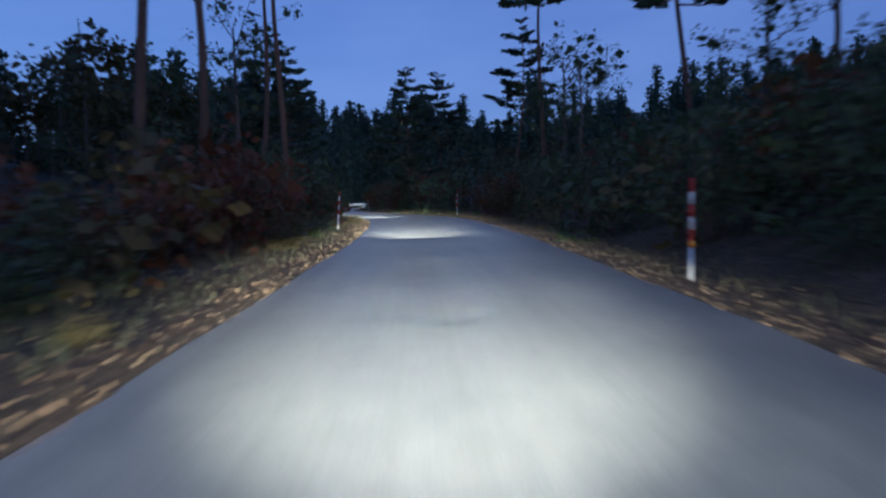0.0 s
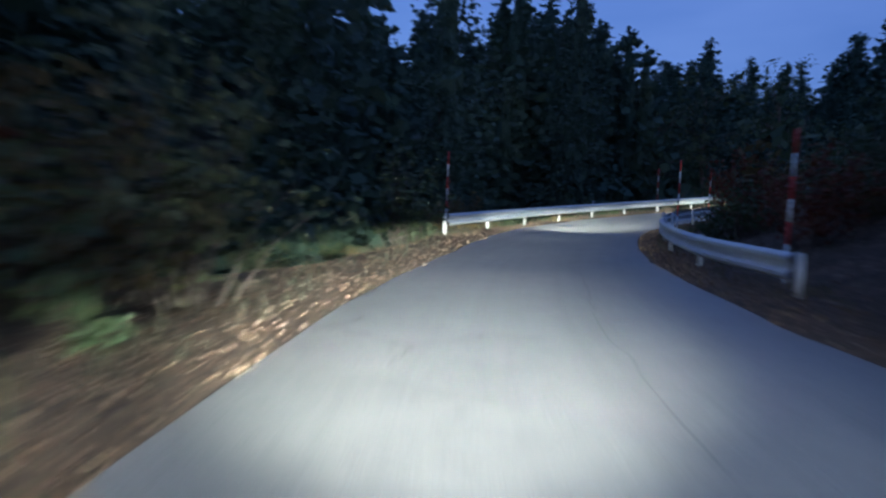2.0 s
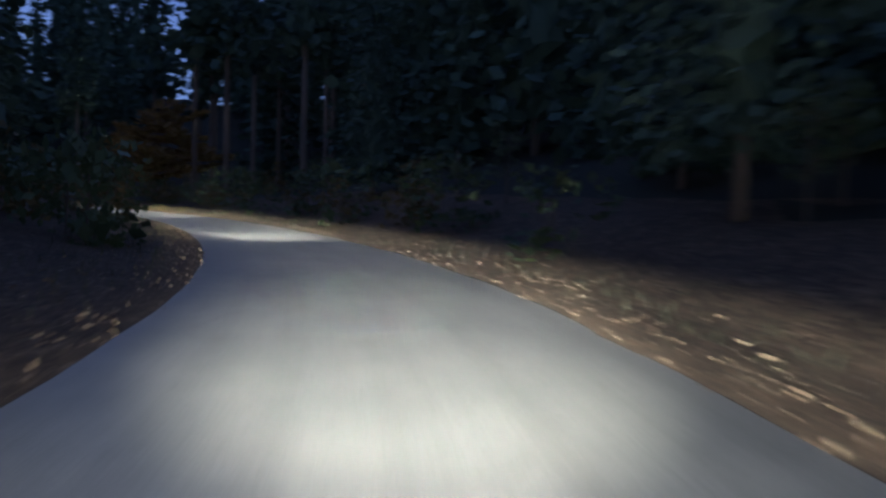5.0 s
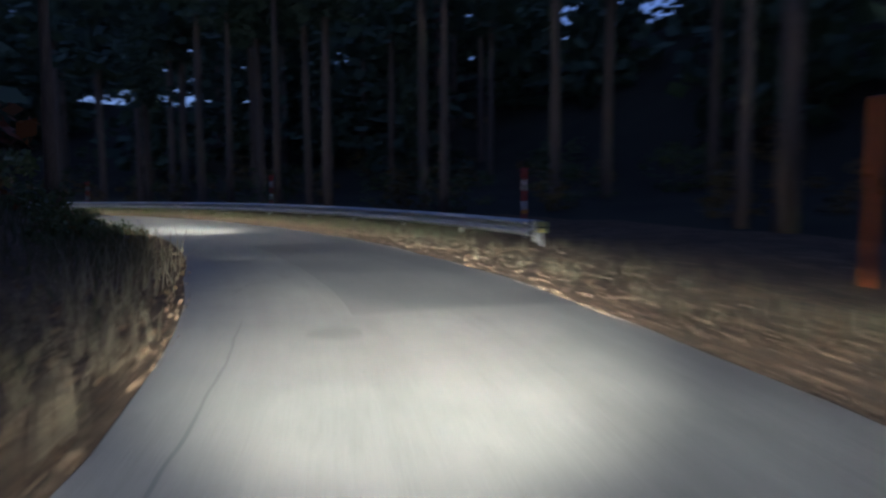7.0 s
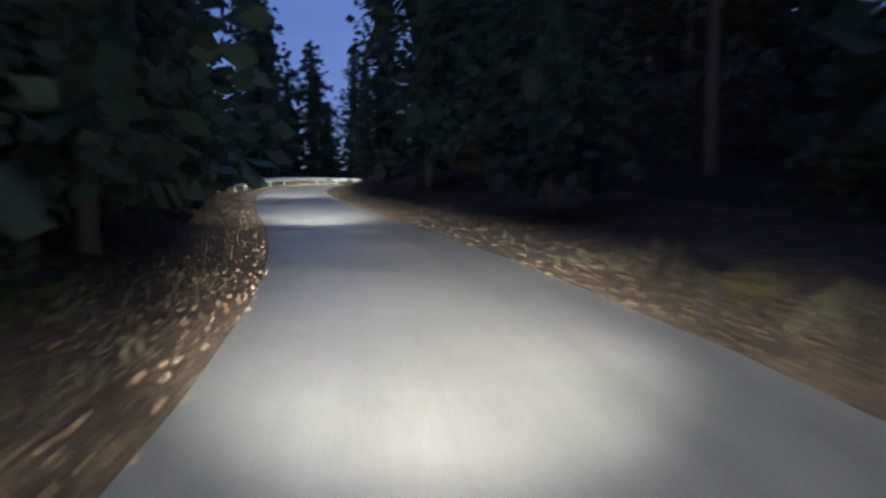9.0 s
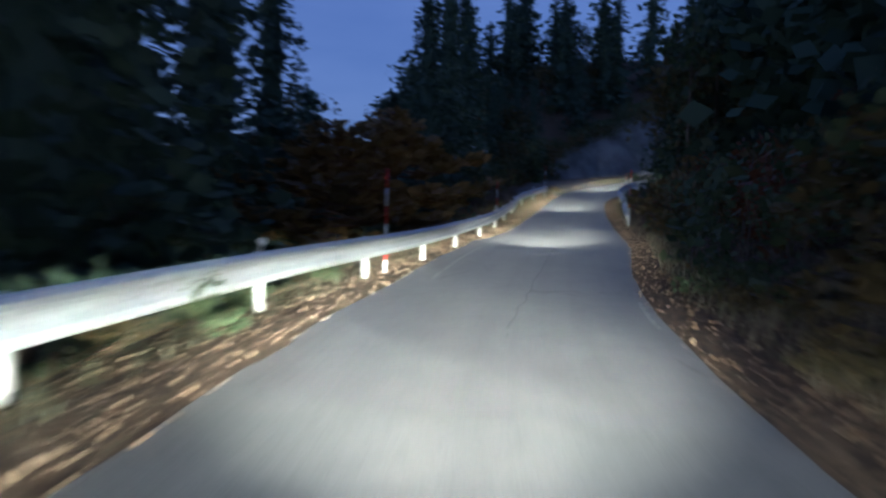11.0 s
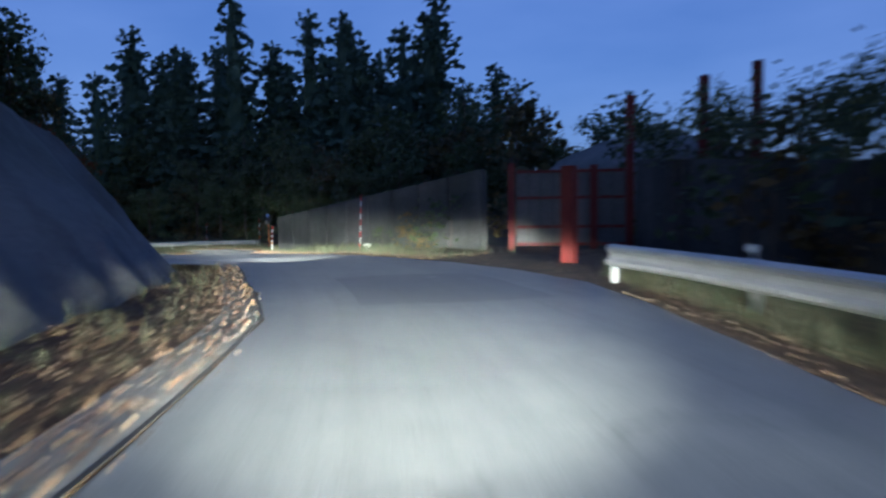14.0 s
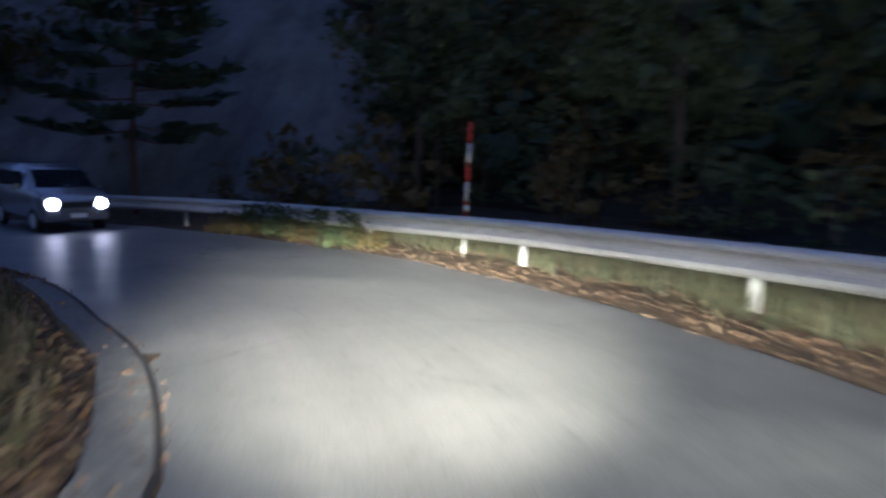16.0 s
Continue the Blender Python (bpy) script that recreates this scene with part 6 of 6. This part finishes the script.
def on_top(top, i, back, model, s):
    edge, out = top
    p = edge[i] + np.r_[out[i] * back, .37 * back - .2]
    m = Matrix.Translation(p) @ pose(0, 0, 0, 0, 0, RNG.uniform(0, 360)) @ Matrix.Diagonal((s, s, s, 1))
    kind = model.name.split(".")[0]
    COUNT[kind] = COUNT.get(kind, 0) + 1
    if model in FARC + FARB + FARS or COUNT[kind] > 295:
        MASS.setdefault(model if model in FARC + FARB + FARS else COARSE[kind][RNG.integers(2)], []).append(m)
    else:
        copy_thing(model, m)


for k in range(46):
    on_top(TOP1, RNG.integers(0, 128), RNG.uniform(0, 3), [G1, G0, OL, RD, BG, BO][RNG.integers(6)], RNG.uniform(.5, .9))
for k in range(26):
    on_top(TOP1, RNG.integers(0, 120), RNG.uniform(2, 9), [BG, BA, BO, CEDARS[2]][RNG.integers(4)], RNG.uniform(.65, .95))
for i, bk, mdl, s in ((94, 1.5, PINES[1], .95), (98, 3, CEDARS[2], .7), (100, .8, PINES[3], .9), (107, .7, PINES[3], 1.0), (113, .8, PINES[3], .95), (117, .5, PINES[3], .9), (121, .6, PINES[3], 1.05), (126, .8, PINES[3], 1.0), (131, 1.0, PINES[3], .9), (134, .3, PINES[3], 1.15), (138, .5, PINES[3], 1.1), (141, .8, PINES[3], .9), (137, .6, BA, .9), (133, .4, BA, .7), (130, 2, CEDARS[2], .8), (136, 1.2, CEDARS[0], .75), (142, 2, CEDARS[2], .8), (147, 1, PINES[1], .9), (139, 4, CEDARS[1], .7), (100, 1.5, PINES[0], .9), (108, 2.5, PINES[2], .9), (116, 1.5, PINES[1], .8), (122, 2, PINES[0], .75), (128, 1.2, PINES[2], .85), (134, 2.5, BG, .7), (140, 1.5, PINES[1], .6), (118, 4, CEDARS[2], .6)):
    on_top(TOP1, i, bk, mdl, s)
for k in range(110):
    on_top(TOP1, RNG.integers(0, 112), RNG.uniform(-1.0, .8), FARS[RNG.integers(2)], RNG.uniform(.6, 1.0))
for k in range(60):
    on_top(TOP1, RNG.integers(0, 130), RNG.uniform(4, 24), (FARB + FARC)[RNG.integers(4)], RNG.uniform(.6, .9))
for k in range(40):
    on_top(TOP2, RNG.integers(0, 149), RNG.uniform(.5, 14), (FARB + FARS)[RNG.integers(4)], RNG.uniform(.7, 1.0))
for k in range(70):
    on_top(TOP2, RNG.integers(0, 149), RNG.uniform(-1.0, .8), FARS[RNG.integers(3)], RNG.uniform(.6, 1.1))
for k in range(30):
    on_top(TOP3, RNG.integers(0, 149), RNG.uniform(-.6, 6), (FARB + FARS)[RNG.integers(5)], RNG.uniform(.6, 1.0))
for k in range(12):
    on_top(TOP2, RNG.integers(0, 149), RNG.uniform(.5, 5), [BG, BO, G1][RNG.integers(3)], RNG.uniform(.6, .9))
belt(-1, 15.2, 16.4, 14, 26, [BG, BT], 20, .9, 1.2)
belt(1, 14.05, 14.6, 9.5, 18, [BG, BO, BG], 14, .5, .75)
for u, lat, s in ((14.12, 9.8, 1.5), (14.2, 10.2, 1.4), (14.27, 10.4, 1.55), (14.34, 10.6, 1.4), (14.4, 10.7, 1.2), (14.16, 10.1, 1.6), (14.3, 10.0, .9), (14.1, 11.9, 2.1), (14.18, 12.2, 2.2), (14.26, 12.4, 2.0), (14.34, 12.6, 2.1)):
    plant(G1, u, lat, s)
for u, lat, mdl, s in ((15.84, 10.2, BIG, 1.15), (15.6, 12.5, BIG, 1.2), (15.96, 11, BIG, 1.15), (15.5, 13, BIG, .85), (15.24, 15.6, BIG, 1.0), (15.18, 19.8, BIG, .98), (15.12, 17, BT, 1.2), (14.84, 24, BIG, .7), (15.36, 11, BG, .8), (16.1, 10, BIG, 1.0), (16.3, 12, BIG, 1.1),
                       (16.55, 12, BIG, 1.0), (16.0, 14, BIG, 1.1), (13.45, 9, BIG, .42), (13.58, 8.4, BIG, .4), (13.72, 9.5, BIG, .45), (13.5, 12.5, BIG, .55), (13.3, 8, BIG, .38), (13.9, 12, BIG, .5), (13.65, 13, BIG, .55),
                       (16.95, 5.6, PINES[3], .8), (15.45, 9.0, BIG, .8), (15.7, 8.6, BIG, .85), (15.3, 11.0, BIG, .8), (16.15, 8.4, BIG, .8), (16.4, 8.8, BIG, .85), (16.65, 9.4, BIG, .8), (15.3, 13.5, G1, 1.5), (15.05, 20, G1, 1.6), (14.95, 14, G1, 1.5), (14.8, 17, G1, 1.6)):
    plant(mdl, u, lat, s)
belt(1, 15.15, 16.0, 2.6, 6, [G0, G1, OL], 22, .7, 1.0)
belt(1, 15.5, 17.6, 6.5, 24, [BG, BT, BG, BO], 60, .8, 1.2)
belt(1, 16.0, 17.6, 2.6, 6, [G0, G1], 22, .6, 1.0)
belt(-1, 16.9, 17.8, 3.5, 12, [G1, BG, BO, G0], 22, .7, 1.0)
# depth of the woods
for side, u0, u1, d0, d1, n, mdl in ((-1, 2.1, 4.9, 9, 45, 130, FARC), (-1, 4.7, 6.4, 8, 30, 60, FARC), (1, 3.2, 6.2, 12, 40, 90, FARC), (1, 6.0, 9.8, 18, 50, 75, FARC), (-1, 6.2, 10.2, 7, 22, 110, FARB),
                                     (1, 6.2, 9.6, 9, 30, 100, FARS), (1, 10.4, 12.4, 8, 30, 70, FARC), (1, 4.3, 9.8, 38, 62, 60, FARC), (1, 5.3, 6.6, 36, 58, 55, FARC), (1, 15.85, 16.3, 14, 34, 26, FARC), (1, 16.75, 17.5, 14, 30, 14, FARC), (1, 16.36, 16.62, 11, 28, 16, FARC), (-1, 8.85, 9.2, 6, 14, 10, FARC), (-1, 10.0, 11.3, 7, 26, 30, FARC), (-1, 11.6, 12.9, 10, 30, 50, FARB), (1, 15.4, 17.8, 12, 34, 90, FARB), (1, 15.9, 17.8, 14, 36, 60, FARB),
                                     (-1, 16.3, 17.9, 5, 20, 40, FARB), (1, .3, 2.0, 10, 24, 40, FARS), (-1, 1.1, 2.2, 9, 30, 40, FARB), (-1, 10.2, 11.0, 8, 24, 22, FARB), (-1, 12.3, 12.95, 11, 28, 30, FARB), (-1, 12.2, 12.95, 9, 24, 40, FARS), (-1, 9.1, 10.5, 5, 20, 50, FARC), (1, 15.3, 17.8, 6.8, 13, 100, FARS)):
    for _ in range(n):
        u, dd = RNG.uniform(u0, u1), RNG.uniform(d0, d1)
        plant(mdl[RNG.integers(2)], u, float(el(u)) - dd if side < 0 else float(er(u)) + dd,
              RNG.uniform(.8, 1.2) * (.68 if side < 0 and 2.9 < u < 5 else .55 if side < 0 and 5 <= u < 6.2 else .5 if side > 0 and 2.4 < u < 4.4 else .68 if side > 0 and 4.4 < u < 5.9 else 1), True)
for _ in range(9):
    plant(FARC[_ % 2], RNG.uniform(12.22, 12.5), RNG.uniform(-15, -9), RNG.uniform(.5, .62), True)
for _ in range(14):
    u = RNG.uniform(3.0, 3.28)
    plant(FARC[_ % 2], u, float(el(u)) - RNG.uniform(8, 17), RNG.uniform(.8, .95), True)
# weeds close to the road
for side in (-1, 1):
    for u0, u1, n in ((0, 2.4, 16), (2.4, 4.8, 24), (6.2, 9.2, 40), (10.6, 12.6, 30), (12.6, 14.2, 22), (14.4, 16.4, 20)):
        if u0 == 12.6:
            continue
        belt(side, u0, u1, .8, 2.0, [LW, LY], n, .35, .8)
mass()
# what was only built to be repeated is taken away again
for mdl in MODELS:
    if mdl not in USED:
        for o in [*mdl.children_recursive, mdl]:
            bpy.data.objects.remove(o)


# ------------------------------------------------------------------ grass, fallen leaves
def strip_points(side, u0, u1, d0, d1, per_unit, rng):
    n = int((u1 - u0) * per_unit)
    u = rng.uniform(u0, u1, n)
    d = d0 + (d1 - d0) * rng.beta(1.1, 1.7, n)
    lat = np.where(side < 0, el(u) - d, er(u) + d)
    tx, ty = AX(u + .01) - AX(u - .01), AY(u + .01) - AY(u - .01)
    L = np.hypot(tx, ty)
    return np.stack([AX(u) + lat * ty / L, AY(u) - lat * tx / L, AZ(u) + rise(u, lat)], 1)


def leaves_on(name, side, u0, u1, d0, d1, per_unit, mat, size, label, lift=0.0):
    p = strip_points(side, u0, u1, d0, d1, per_unit, RNG)
    p[:, 2] += RNG.uniform(.0, .035, len(p)) + lift
    v, f = quads(p, size, RNG, .72, .62)
    tagged(part(name, mesh_of(name, v, f, mat), mat), label, "fallen leaves", kind="stuff")


def blades_on(name, side, u0, u1, d0, d1, per_unit, mat, h0, h1, label):
    p = strip_points(side, u0, u1, d0, d1, per_unit, RNG)
    n = len(p)
    a, h = RNG.uniform(0, 6.28, n), RNG.uniform(h0, h1, n)
    w = np.stack([np.cos(a), np.sin(a), 0 * a], 1) * (.003 + .007 * RNG.random(n))[:, None]
    b = RNG.uniform(0, 6.28, n)
    droop = np.stack([np.cos(b), np.sin(b), 0 * b], 1) * (h * RNG.uniform(.1, .7, n))[:, None]
    up = np.stack([0 * h, 0 * h, h], 1)
    v = np.stack([p - w, p + w, p + w * .8 + up * .6 + droop * .35, p - w * .8 + up * .6 + droop * .35, p + up * .92 + droop], 1).reshape(-1, 3)
    i = np.arange(n)[:, None] * 5
    f = [tuple(x) for x in np.concatenate([i, i + 1, i + 2, i + 3], 1)] + [tuple(x) for x in np.concatenate([i + 3, i + 2, i + 4], 1)]
    tagged(part(name, mesh_of(name, v, f, mat), mat), label, "grass", kind="stuff")


SPANS = {-1: ((-.2, 4.8, 1.0), (4.8, 6.1, .35), (6.1, 9.3, 1.0), (9.3, 10.6, .35), (10.6, 12.45, 1.1), (13.1, 13.95, .35), (13.95, 14.5, .8), (15.25, 16.6, 1.0)),
         1: ((-.2, 4.8, 1.0), (4.8, 6.1, .35), (6.1, 9.3, 1.0), (9.3, 10.6, .35), (10.6, 14.25, 1.0), (14.5, 16.6, 1.0))}
for side, spans in SPANS.items():
    for u0, u1, k in spans:
        leaves_on("fallen_leaves", side, u0, u1, -.04, 2.3, 6000 * k, M_LITTER, .03, "brown fallen leaves along the asphalt edge")
        blades_on("grass", side, u0, u1, .5, 3.4, 2000 * k, M_GRASS, .07, .3, "thin green and yellowed grass on the verge")
leaves_on("fallen_leaves", -1, 12.4, 13.4, .1, 6, 11000, M_LITTER, .034, "leaves strewn over the gravel shoulder")
blades_on("grass", -1, 13.22, 13.52, .3, 2.0, 3000, M_GRASS, .1, .4, "green tufts among dry grass on the shoulder")
leaves_on("fallen_leaves", -1, 8.4, 9.1, .3, 3.0, 7000, M_LITTER, .034, "brown and yellow leaves on the inside bank")
blades_on("grass", -1, 8.4, 9.1, .5, 3.2, 3000, M_GRASS, .1, .4, "rank grass on the inside bank")
blades_on("grass", 1, 12.68, 13.6, .3, 2.4, 3500, M_GRASS, .08, .32, "green verge grass in front of the rail")
blades_on("grass", -1, 13.24, 13.5, .4, 2.3, 4200, M_STRAW, .12, .48, "straggling dry grass clump on the shoulder")
blades_on("grass", -1, 13.3, 13.9, 1.8, 3.2, 1800, M_STRAW, .1, .4, "dry grass at the foot of the slope")
blades_on("grass", -1, 6.9, 7.4, .1, 1.5, 1000, M_STRAW, .35, .8, "tall pale dry grass leaning over the road edge")
leaves_on("fallen_leaves", 1, 3.7, 4.6, -.1, 2.0, 6000, M_LITTER, .026, "brown fallen leaves below the bank")
blades_on("grass", 1, 4.0, 4.5, .5, 2.6, 2600, M_STRAW, .08, .34, "pale dry grass on the bank")
blades_on("grass", 1, 10.7, 11.7, .5, 2.8, 2600, M_STRAW, .08, .38, "brown dry grass on the bank")
blades_on("grass", -1, 12.78, 12.95, .25, 2.6, 5000, M_GRASS, .12, .5, "tall green grass beside the gravel")
leaves_on("fallen_leaves", 1, 14.8, 15.4, -.1, 1.6, 9000, M_LITTER, .03, "brown fallen leaves under the wall")
blades_on("grass", 1, 14.58, 14.88, .4, 1.9, 5200, M_GRASS, .15, .5, "rank green grass round the marker pole")
blades_on("grass", 1, 14.85, 15.3, .8, 2.4, 2600, M_GRASS, .06, .3, "thick green grass under the wall")
blades_on("grass", -1, 15.6, 16.5, .55, 2.8, 3000, M_GRASS, .06, .3, "thick grass inside the bend")
blades_on("grass", 1, 13.75, 14.3, .35, 1.6, 5200, M_GRASS, .15, .5, "rank green grass hiding the foot of the rail")
blades_on("grass", 1, 15.75, 16.7, .9, 2.0, 3600, M_GRASS, .2, .58, "rank grass under the weathered rail")
blades_on("grass", 1, 7.4, 9.0, 1.4, 3.2, 2600, M_GRASS, .12, .42, "dark green grass under the weathered rail")
blades_on("grass", -1, 7.3, 8.1, .5, 3.4, 5200, M_GRASS, .15, .6, "lush green grass on the inside of the bend")
leaves_on("fallen_leaves", -1, 13.98, 14.5, .08, .6, 2600, M_LITTER, .03, "brown leaves lying in the concrete gutter", .045)
leaves_on("fallen_leaves", -1, 13.5, 14.75, .35, 2.4, 5200, M_LITTER, .032, "brown leaves heaped along the gutter and slope foot")
leaves_on("fallen_leaves", -1, 11.5, 12.4, .0, 1.8, 5000, M_LITTER, .036, "brown fallen leaves under the rail")
blades_on("grass", -1, 15.9, 16.5, .6, 2.2, 900, M_STRAW, .2, .55, "bent pale stalks of dry grass inside the bend")
leaves_on("fallen_leaves", -1, 15.55, 16.5, .42, 3.0, 9000, M_LITTER, .04, "fallen leaves among grass inside the bend")
